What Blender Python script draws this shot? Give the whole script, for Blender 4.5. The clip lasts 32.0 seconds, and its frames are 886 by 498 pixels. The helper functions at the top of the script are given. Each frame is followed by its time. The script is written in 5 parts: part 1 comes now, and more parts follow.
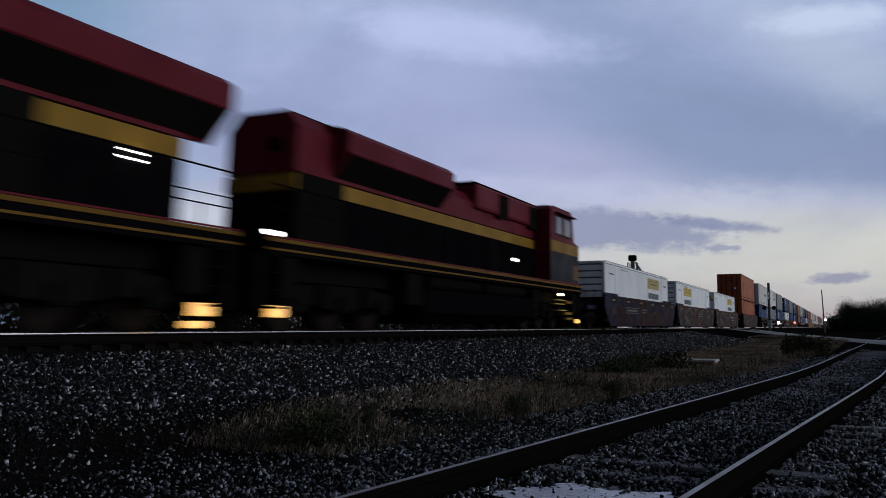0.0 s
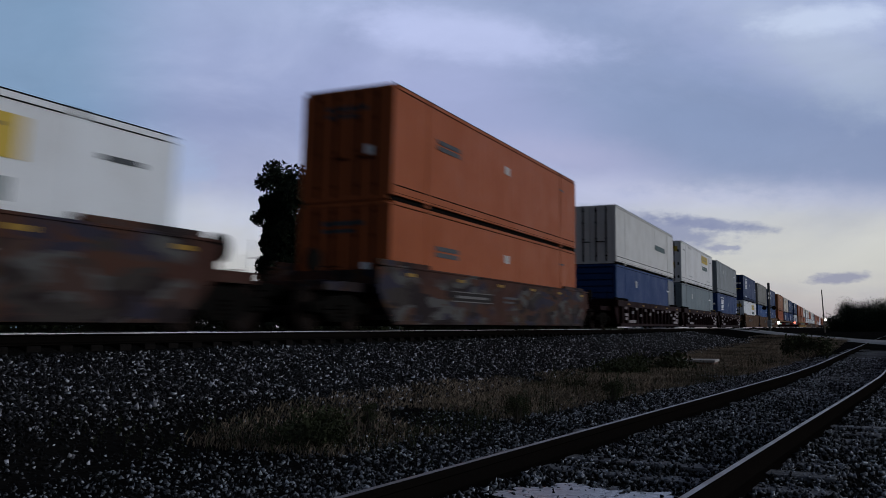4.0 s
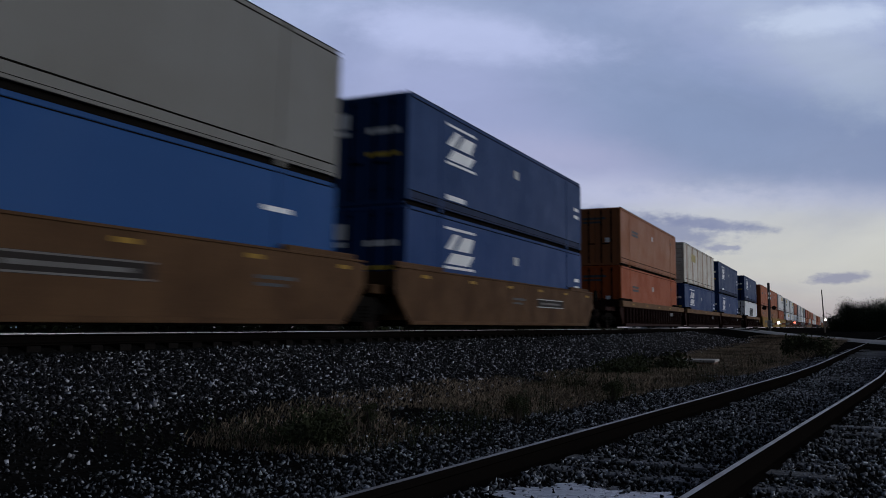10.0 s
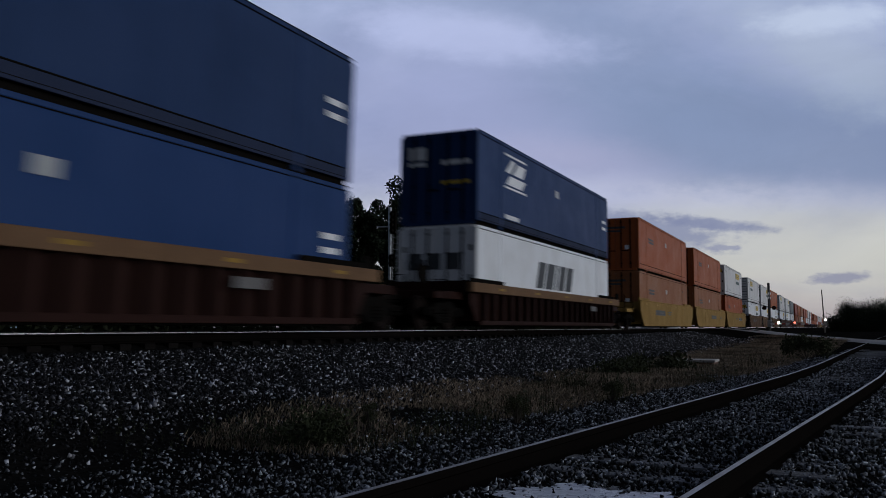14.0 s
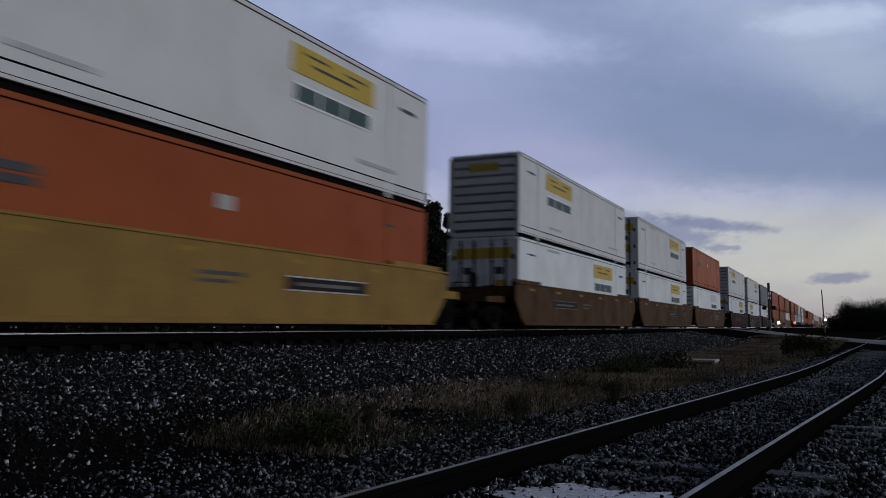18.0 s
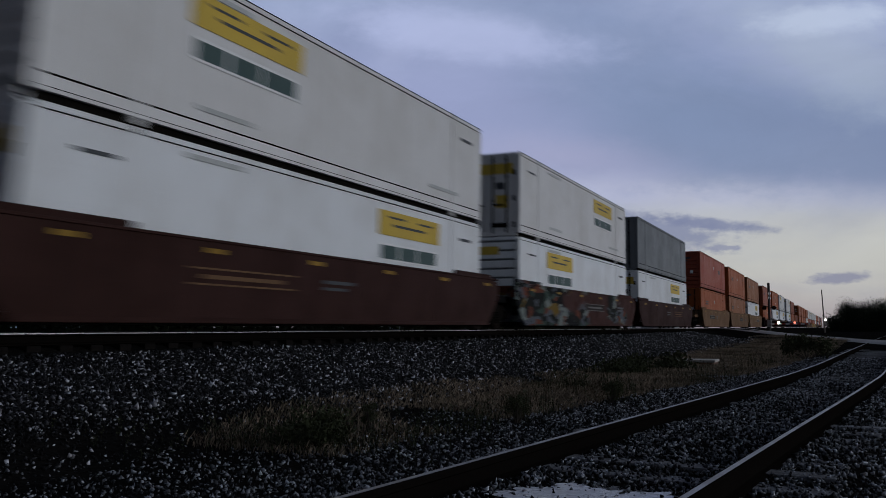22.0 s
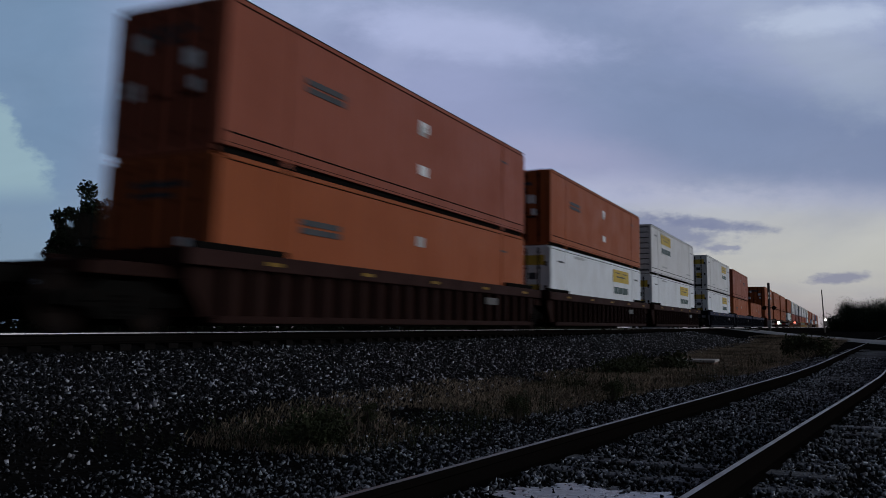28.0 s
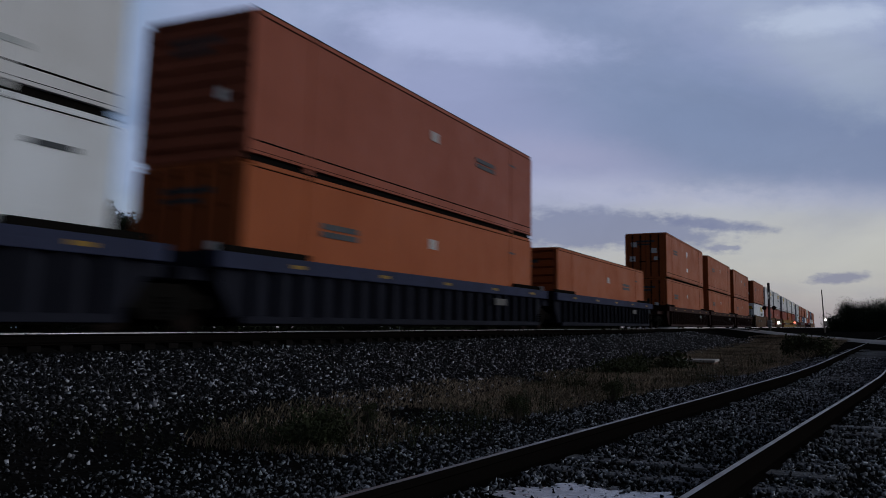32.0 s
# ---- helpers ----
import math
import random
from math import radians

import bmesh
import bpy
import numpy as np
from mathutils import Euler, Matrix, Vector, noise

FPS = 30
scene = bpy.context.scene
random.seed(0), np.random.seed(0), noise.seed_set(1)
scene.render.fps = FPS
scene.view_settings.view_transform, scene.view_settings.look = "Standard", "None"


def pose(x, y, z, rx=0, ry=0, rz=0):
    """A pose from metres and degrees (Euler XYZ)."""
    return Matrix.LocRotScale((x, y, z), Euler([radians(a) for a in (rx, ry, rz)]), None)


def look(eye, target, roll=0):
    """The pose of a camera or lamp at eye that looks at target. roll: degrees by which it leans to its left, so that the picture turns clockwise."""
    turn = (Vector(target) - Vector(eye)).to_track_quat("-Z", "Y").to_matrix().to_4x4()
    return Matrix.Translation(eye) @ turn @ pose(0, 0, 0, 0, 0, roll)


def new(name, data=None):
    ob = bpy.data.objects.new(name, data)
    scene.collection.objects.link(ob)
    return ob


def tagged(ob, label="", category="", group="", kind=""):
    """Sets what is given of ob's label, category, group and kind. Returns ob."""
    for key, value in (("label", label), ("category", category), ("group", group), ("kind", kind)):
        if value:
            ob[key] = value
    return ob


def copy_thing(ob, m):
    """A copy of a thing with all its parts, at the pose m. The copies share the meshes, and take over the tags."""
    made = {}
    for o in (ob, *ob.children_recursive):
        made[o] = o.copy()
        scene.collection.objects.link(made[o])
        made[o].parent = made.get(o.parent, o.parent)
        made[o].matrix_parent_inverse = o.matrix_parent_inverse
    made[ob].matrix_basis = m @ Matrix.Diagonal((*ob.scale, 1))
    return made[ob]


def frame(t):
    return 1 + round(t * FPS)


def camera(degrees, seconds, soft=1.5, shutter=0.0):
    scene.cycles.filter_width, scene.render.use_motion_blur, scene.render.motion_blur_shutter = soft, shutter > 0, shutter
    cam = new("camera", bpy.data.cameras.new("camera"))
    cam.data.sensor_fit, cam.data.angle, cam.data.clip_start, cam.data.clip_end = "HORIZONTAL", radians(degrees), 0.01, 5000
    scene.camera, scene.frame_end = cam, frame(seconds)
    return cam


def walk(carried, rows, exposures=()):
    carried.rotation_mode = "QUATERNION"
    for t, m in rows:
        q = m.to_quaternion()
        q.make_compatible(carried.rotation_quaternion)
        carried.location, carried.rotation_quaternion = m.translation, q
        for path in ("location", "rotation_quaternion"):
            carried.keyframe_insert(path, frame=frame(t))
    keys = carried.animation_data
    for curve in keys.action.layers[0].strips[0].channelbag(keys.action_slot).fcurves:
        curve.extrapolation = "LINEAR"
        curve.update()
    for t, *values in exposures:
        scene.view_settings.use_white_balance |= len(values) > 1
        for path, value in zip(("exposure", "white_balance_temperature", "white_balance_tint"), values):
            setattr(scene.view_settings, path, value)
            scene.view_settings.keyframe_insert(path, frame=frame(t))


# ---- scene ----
# Still camera on a low stand beside the siding.
# World: y runs along the main track, main railhead at z = 1.0, main track centre at x = XC.
EYE = Vector((0.0, 0.0, 1.075))
YAW, PITCH = radians(24.404), radians(5.162)
AIM = EYE + Vector((-math.sin(YAW) * math.cos(PITCH), math.cos(YAW) * math.cos(PITCH), math.sin(PITCH)))
cam = camera(54.11, 32.0, soft=0.7, shutter=1.6)
# each row of the sensor is read a little later than the row above it
scene.cycles.rolling_shutter_type, scene.cycles.rolling_shutter_duration = "TOP", 0.45
walk(cam, [(0, look(EYE, AIM)), (32, look(EYE, AIM))], exposures=[(0, 0.15, 5900, 8), (32, -0.15, 5900, 8)])
XC = -10.94
RAIL = 1.0


# ---- light ----
def build_world():
    w = bpy.data.worlds.new("dusk_sky")
    scene.world = w
    w.use_nodes = True
    t = w.node_tree
    t.nodes.clear()
    N = t.nodes.new

    def put(sock, x):
        if isinstance(x, (int, float)):
            sock.default_value = x
        else:
            t.links.new(x, sock)

    def m(op, a, b=0.0, c=0.0):
        n = N("ShaderNodeMath")
        n.operation = op
        for i, x in enumerate((a, b, c)):
            put(n.inputs[i], x)
        return n.outputs[0]

    def smooth(x, a, b):
        n = N("ShaderNodeMapRange")
        n.interpolation_type = "SMOOTHSTEP"
        put(n.inputs[0], x)
        n.inputs[1].default_value, n.inputs[2].default_value = a, b
        return n.outputs[0]

    def mix(fac, a, b):
        n = N("ShaderNodeMix")
        n.data_type = "RGBA"
        put(n.inputs[0], fac)
        for i, x in ((6, a), (7, b)):
            if isinstance(x, tuple):
                n.inputs[i].default_value = (*x, 1)
            else:
                t.links.new(x, n.inputs[i])
        return n.outputs[2]

    def noise_at(vec, scale, detail=4.0, rough=0.55, dist=0.0):
        n = N("ShaderNodeTexNoise")
        t.links.new(vec, n.inputs["Vector"])
        n.inputs["Scale"].default_value = scale
        n.inputs["Detail"].default_value = detail
        n.inputs["Roughness"].default_value = rough
        n.inputs["Distortion"].default_value = dist
        return n.outputs["Fac"]

    co = N("ShaderNodeTexCoord")
    rot = N("ShaderNodeVectorRotate")
    rot.rotation_type = "Z_AXIS"
    rot.inputs["Angle"].default_value = -YAW
    t.links.new(co.outputs["Generated"], rot.inputs["Vector"])
    sep = N("ShaderNodeSeparateXYZ")
    t.links.new(rot.outputs[0], sep.inputs[0])
    dx, dy, dz = sep.outputs
    front = m("MAXIMUM", dy, 0.25)
    u, v = m("DIVIDE", dx, front), m("DIVIDE", dz, front)

    def vec(a, b, c=0.0):
        n = N("ShaderNodeCombineXYZ")
        for i, x in enumerate((a, b, c)):
            put(n.inputs[i], x)
        return n.outputs[0]

    # clear evening sky behind the clouds
    sky = N("ShaderNodeTexSky")
    sky.sky_type = "NISHITA"
    sky.sun_disc = False
    sky.sun_elevation, sky.sun_rotation = SUN_ELEVATION, SUN_AZIMUTH
    base = N("ShaderNodeMix")
    base.data_type = "RGBA"
    base.blend_type = "MULTIPLY"
    base.inputs[0].default_value = 1.0
    t.links.new(sky.outputs[0], base.inputs[6])
    base.inputs[7].default_value = (0.10, 0.10, 0.10, 1)

    # cloud deck, from the bright horizon up
    ramp = N("ShaderNodeValToRGB")
    e = ramp.color_ramp.elements
    stops = [(0.0, (0.29, 0.235, 0.23)), (0.08, (0.375, 0.325, 0.315)), (0.18, (0.46, 0.43, 0.40)), (0.31, (0.44, 0.43, 0.46)), (0.40, (0.31, 0.315, 0.43)),
             (0.58, (0.245, 0.265, 0.40)), (0.78, (0.29, 0.315, 0.455)), (1.0, (0.31, 0.345, 0.475))]
    e[0].position, e[0].color = stops[0][0], (*stops[0][1], 1)
    e[1].position, e[1].color = stops[-1][0], (*stops[-1][1], 1)
    for p, c in stops[1:-1]:
        k = e.new(p)
        k.color = (*c, 1)
    wob = noise_at(vec(m("MULTIPLY", u, 2.2), m("MULTIPLY", v, 5.0)), 1.6, 6.0, 0.55, 0.4)
    vv = m("ADD", v, m("MULTIPLY", m("SUBTRACT", wob, 0.5), 0.07))
    t.links.new(m("DIVIDE", vv, 0.42), ramp.inputs[0])
    col = ramp.outputs[0]

    # soft large variation of the deck
    big = noise_at(vec(u, m("MULTIPLY", v, 2.2), 0.7), 3.2, 6.0, 0.55, 0.5)
    col = mix(m("MULTIPLY", smooth(big, 0.46, 0.70), 0.40), col, (0.45, 0.46, 0.60))
    col = mix(m("MULTIPLY", smooth(big, 0.50, 0.28), 0.38), col, (0.18, 0.20, 0.33))

    edge = noise_at(vec(u, m("MULTIPLY", v, 1.6), 3.0), 11.0, 7.0, 0.62, 0.3)
    fine = noise_at(vec(u, m("MULTIPLY", v, 2.2), 5.0), 34.0, 6.0, 0.62)

    def blob(cu, cv, ru, rv, lean=0.0, rag=0.9, hard=0.35, torn=0.9):
        a = m("DIVIDE", m("SUBTRACT", u, cu), ru)
        b = m("DIVIDE", m("SUBTRACT", m("SUBTRACT", v, cv), m("MULTIPLY", m("SUBTRACT", u, cu), lean)), rv)
        d = m("SQRT", m("ADD", m("MULTIPLY", a, a), m("MULTIPLY", b, b)))
        d = m("ADD", d, m("MULTIPLY", m("SUBTRACT", edge, 0.5), rag * 1.7))
        d = m("ADD", d, m("MULTIPLY", m("SUBTRACT", fine, 0.5), rag * torn))
        return smooth(d, 1.0 + hard, 1.0 - hard)

    # pale clear band low over the far end of the line
    col = mix(m("MULTIPLY", blob(0.56, 0.085, 0.30, 0.050, 0.0, 0.4, 0.8), 0.65), col, (0.54, 0.505, 0.43))
    # long grey mass with a lit lower rim
    col = mix(m("MULTIPLY", blob(0.27, 0.160, 0.26, 0.017, -0.03, 1.0, 0.8), 0.65), col, (0.50, 0.48, 0.56))
    col = mix(m("MULTIPLY", blob(0.42, 0.225, 0.34, 0.066, -0.05, 0.55, 0.5), 0.75), col, (0.185, 0.222, 0.33))
    col = mix(m("MULTIPLY", blob(0.04, 0.235, 0.16, 0.075, -0.25, 0.5, 0.9), 0.55), col, (0.35, 0.355, 0.52))
    col = mix(m("MULTIPLY", blob(0.235, 0.300, 0.15, 0.080, -0.45, 0.5, 0.8), 0.70), col, (0.205, 0.245, 0.365))
    col = mix(m("MULTIPLY", blob(0.47, 0.315, 0.10, 0.050, -0.35, 0.8, 0.9), 0.55), col, (0.41, 0.44, 0.50))
    col = mix(m("MULTIPLY", blob(0.03, 0.345, 0.13, 0.028, -0.12, 0.7, 0.6), 0.70), col, (0.46, 0.475, 0.65))
    col = mix(m("MULTIPLY", blob(0.46, 0.365, 0.075, 0.016, 0.12, 0.9, 0.6), 0.75), col, (0.50, 0.53, 0.63))
    col = mix(m("MULTIPLY", blob(0.14, 0.20, 0.10, 0.020, -0.1, 0.9, 0.9), 0.35), col, (0.42, 0.38, 0.50))
    # dark low streaks with torn edges
    col = mix(m("MULTIPLY", blob(0.180, 0.112, 0.145, 0.023, -0.04, 0.75, 0.34, 1.8), 0.85), col, (0.205, 0.215, 0.312))
    col = mix(m("MULTIPLY", blob(0.315, 0.119, 0.060, 0.0070, -0.10, 0.9, 0.5, 2.0), 0.85), col, (0.19, 0.20, 0.30))
    col = mix(m("MULTIPLY", blob(0.325, 0.092, 0.016, 0.003, 0.0, 0.7, 0.4, 4.0), 0.8), col, (0.25, 0.25, 0.33))
    col = mix(m("MULTIPLY", blob(0.455, 0.057, 0.034, 0.0058, 0.05, 0.75, 0.4, 3.0), 0.80), col, (0.20, 0.20, 0.28))
    # blue gap with soft lit cumulus
    gap = smooth(u, -0.26, -0.46)
    col = mix(m("MULTIPLY", gap, 0.85), col, (0.155, 0.235, 0.335))
    cum = blob(-0.545, 0.195, 0.105, 0.095, -1.0, 0.8, 0.16, 0.6)
    low = smooth(v, 0.135, 0.175)
    col = mix(m("MULTIPLY", m("MULTIPLY", cum, low), 0.80), col, (0.31, 0.41, 0.43))
    cum2 = blob(-0.33, 0.195, 0.055, 0.038, -0.2, 1.0, 0.35)
    col = mix(m("MULTIPLY", m("MULTIPLY", cum2, low), 0.6), col, (0.29, 0.335, 0.46))
    tex = m("ADD", 0.90, m("MULTIPLY", noise_at(vec(u, m("MULTIPLY", v, 1.8), 9.0), 7.0, 7.0, 0.6, 0.6), 0.20))
    tc = N("ShaderNodeMix")
    tc.data_type, tc.blend_type = "RGBA", "MULTIPLY"
    tc.inputs[0].default_value = 1.0
    t.links.new(col, tc.inputs[6])
    t.links.new(vec(tex, tex, tex), tc.inputs[7])
    col = tc.outputs[2]

    # behind the camera the deck goes on evenly, dark in the east, bright where the sun has set
    back = smooth(dy, 0.55, 0.25)
    west = mix(smooth(dx, 0.22, 0.92), (0.046, 0.052, 0.072), (0.62, 0.60, 0.62))
    col = mix(back, col, west)
    # the deck darkens overhead, away from the last light
    col = mix(smooth(dz, 0.38, 0.66), col, (0.034, 0.038, 0.058))
    final = mix(0.92, base.outputs[2], col)
    below = smooth(dz, -0.002, -0.06)
    final = mix(below, final, (0.03, 0.03, 0.035))
    bg = N("ShaderNodeBackground")
    t.links.new(final, bg.inputs[0])
    bg.inputs[1].default_value = SKY_STRENGTH
    out = N("ShaderNodeOutputWorld")
    t.links.new(bg.outputs[0], out.inputs[0])


# The sun has set to the right of the view: a broad, weak, warm glow from there.
SUN_ELEVATION = radians(4)
SUN_AZIMUTH = radians(75)
SKY_STRENGTH = 1.22
build_world()
lamp = bpy.data.lights.new("evening_glow", "SUN")
lamp.energy, lamp.angle, lamp.color = 0.80, radians(30), (0.97, 0.98, 1.0)
glow = new("evening_glow", lamp)
glow.matrix_world = look((60, 20, 9), (0, 0, 0))


# ---- materials ----
MATS = {}


def material(name, color, rough=0.6, metal=0.0, color2=None, scale=3.0, amount=0.35, grain=40.0, grain_amount=0.15, bump=0.1, bump_scale=None,
             spec=0.5, stretch=(1, 1, 1), streaks=0.0, emit=None, emit_power=0.0, by_object=0.06, island=0.0, coat=0.0, skew=0.0):
    """A procedural surface: base colour, broad stains towards color2, fine grain, bump, optional downward streaks."""
    mt = bpy.data.materials.new(name)
    mt.use_nodes = True
    t = mt.node_tree
    N = t.nodes.new
    b = t.nodes["Principled BSDF"]
    b.inputs["Roughness"].default_value = rough
    b.inputs["Metallic"].default_value = metal
    b.inputs["Specular IOR Level"].default_value = spec
    if coat:
        b.inputs["Coat Weight"].default_value = coat
        b.inputs["Coat Roughness"].default_value = 0.25
    if emit:
        b.inputs["Base Color"].default_value = (*color, 1)
        b.inputs["Emission Color"].default_value = (*emit, 1)
        b.inputs["Emission Strength"].default_value = emit_power
        MATS[name] = mt
        return mt
    co = N("ShaderNodeTexCoord")
    info = N("ShaderNodeObjectInfo")
    off = N("ShaderNodeVectorMath")
    off.operation = "MULTIPLY_ADD"
    off.inputs[1].default_value = (17.0, 31.0, 23.0)
    cmb = N("ShaderNodeCombineXYZ")
    for i in range(3):
        t.links.new(info.outputs["Random"], cmb.inputs[i])
    t.links.new(cmb.outputs[0], off.inputs[0])
    t.links.new(co.outputs["Object"], off.inputs[2])
    mp = N("ShaderNodeMapping")
    mp.inputs["Scale"].default_value = stretch
    t.links.new(off.outputs[0], mp.inputs[0])

    def noise_tex(s, d, r, v):
        n = N("ShaderNodeTexNoise")
        n.inputs["Scale"].default_value, n.inputs["Detail"].default_value, n.inputs["Roughness"].default_value = s, d, r
        t.links.new(v, n.inputs["Vector"])
        return n.outputs["Fac"]

    def remap(x, a, bb, lo, hi):
        n = N("ShaderNodeMapRange")
        t.links.new(x, n.inputs[0])
        for i, y in enumerate((a, bb, lo, hi)):
            n.inputs[i + 1].default_value = y
        return n.outputs[0]

    def mixc(fac, a, c, mode="MIX"):
        n = N("ShaderNodeMix")
        n.data_type = "RGBA"
        n.blend_type = mode
        if isinstance(fac, float):
            n.inputs[0].default_value = fac
        else:
            t.links.new(fac, n.inputs[0])
        for i, y in ((6, a), (7, c)):
            if isinstance(y, tuple):
                n.inputs[i].default_value = (*y, 1)
            else:
                t.links.new(y, n.inputs[i])
        return n.outputs[2]

    color2 = color2 or tuple(x * 0.6 for x in color)
    broad = noise_tex(scale, 5.0, 0.6, mp.outputs[0])
    col = mixc(remap(broad, 0.42, 0.72, 0.0, amount), color, color2)
    if streaks:
        ms = N("ShaderNodeMapping")
        ms.inputs["Scale"].default_value = (3.0, 3.0, 0.12)
        t.links.new(off.outputs[0], ms.inputs[0])
        st = noise_tex(1.4, 4.0, 0.65, ms.outputs[0])
        col = mixc(remap(st, 0.5, 0.75, 0.0, streaks), col, color2)
    fine = noise_tex(grain, 3.0, 0.6, co.outputs["Object"])
    g = remap(fine, 0.3, 0.7, 1.0 - grain_amount, 1.0 + grain_amount)
    gc = N("ShaderNodeCombineXYZ")
    for i in range(3):
        t.links.new(g, gc.inputs[i])
    col = mixc(1.0, col, gc.outputs[0], "MULTIPLY")
    if by_object or island:
        src = info.outputs["Random"]
        if island:
            geo = N("ShaderNodeNewGeometry")
            src = geo.outputs["Random Per Island"]
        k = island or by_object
        # skew leaves most islands near black and a few very pale
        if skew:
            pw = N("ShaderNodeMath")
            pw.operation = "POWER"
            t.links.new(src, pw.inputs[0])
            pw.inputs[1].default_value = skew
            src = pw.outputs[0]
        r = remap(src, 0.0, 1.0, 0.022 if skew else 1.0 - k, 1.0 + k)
        rc = N("ShaderNodeCombineXYZ")
        for i in range(3):
            t.links.new(r, rc.inputs[i])
        col = mixc(1.0, col, rc.outputs[0], "MULTIPLY")
    t.links.new(col, b.inputs["Base Color"])
    t.links.new(remap(broad, 0.3, 0.75, max(0.03, rough - 0.1), min(1.0, rough + 0.12)), b.inputs["Roughness"])
    if bump:
        bp = N("ShaderNodeBump")
        bp.inputs["Strength"].default_value = bump
        bp.inputs["Distance"].default_value = 0.02
        t.links.new(noise_tex(bump_scale or grain * 0.6, 4.0, 0.6, co.outputs["Object"]), bp.inputs["Height"])
        t.links.new(bp.outputs[0], b.inputs["Normal"])
    MATS[name] = mt
    return mt


def graffiti_material(name, ground, seed, gain, hues):
    """Steel side covered in worn spray paint: hard-edged patches of many hues over the old colour."""
    mt = material(name, ground, 0.65, 0.0, tuple(x * 0.5 for x in ground), 1.2, 0.6, 30.0, 0.2, 0.1, streaks=0.4, spec=0.03)
    t = mt.node_tree
    N = t.nodes.new
    b = t.nodes["Principled BSDF"]
    old = b.inputs["Base Color"].links[0].from_socket
    co = N("ShaderNodeTexCoord")
    mp = N("ShaderNodeMapping")
    mp.inputs["Location"].default_value = (seed * 3.7, seed * 5.1, seed * 1.3)
    mp.inputs["Scale"].default_value = (1.0, 0.6, 1.5)
    t.links.new(co.outputs["Object"], mp.inputs[0])
    ns = N("ShaderNodeTexNoise")
    ns.inputs["Scale"].default_value, ns.inputs["Detail"].default_value = 1.1, 3.0
    t.links.new(mp.outputs[0], ns.inputs["Vector"])
    vo = N("ShaderNodeTexVoronoi")
    vo.inputs["Scale"].default_value = 2.4
    add = N("ShaderNodeVectorMath")
    add.operation = "MULTIPLY_ADD"
    add.inputs[1].default_value = (1.6, 1.6, 1.6)
    t.links.new(ns.outputs["Color"], add.inputs[0])
    t.links.new(mp.outputs[0], add.inputs[2])
    t.links.new(add.outputs[0], vo.inputs["Vector"])
    ramp = N("ShaderNodeValToRGB")
    ramp.color_ramp.interpolation = "CONSTANT"
    e = ramp.color_ramp.elements
    cols = hues
    cols = [(p, tuple(x * gain for x in c)) for p, c in cols]
    e[0].color = (*cols[0][1], 1)
    e[1].position, e[1].color = cols[-1][0], (*cols[-1][1], 1)
    for p, c in cols[1:-1]:
        k = e.new(p)
        k.color = (*c, 1)
    sp = N("ShaderNodeSeparateColor")
    t.links.new(vo.outputs["Color"], sp.inputs[0])
    t.links.new(sp.outputs[0], ramp.inputs[0])
    mr = N("ShaderNodeMapRange")
    mr.inputs[1].default_value, mr.inputs[2].default_value = 0.43, 0.52
    n2 = N("ShaderNodeTexNoise")
    n2.inputs["Scale"].default_value, n2.inputs["Detail"].default_value = 0.45, 3.0
    t.links.new(mp.outputs[0], n2.inputs["Vector"])
    t.links.new(n2.outputs["Fac"], mr.inputs[0])
    mx = N("ShaderNodeMix")
    mx.data_type = "RGBA"
    t.links.new(mr.outputs[0], mx.inputs[0])
    t.links.new(old, mx.inputs[6])
    t.links.new(ramp.outputs[0], mx.inputs[7])
    t.links.new(mx.outputs[2], b.inputs["Base Color"])
    return mt


P = dict(rough=0.50, spec=0.08, scale=0.7, amount=0.38, grain=60.0, grain_amount=0.09, bump=0.04, streaks=0.30)
DULLWHITE = material("container_dull_white", (0.640, 0.632, 0.620), color2=(0.44, 0.42, 0.38), **P)
WHITE = material("container_white", (0.735, 0.752, 0.765), color2=(0.4650, 0.4464, 0.4092), **P)
OFFWHITE = material("container_offwhite", (0.5766, 0.5673, 0.5394), color2=(0.3720, 0.3534, 0.3162), **P)
RUSTED = material("container_white_rusted", spec=0.2, color=(0.5766, 0.5580, 0.4929), color2=(0.3720, 0.2790, 0.1860), rough=0.65, scale=0.8, amount=0.7, grain=40, grain_amount=0.12, bump=0.1, streaks=0.35)


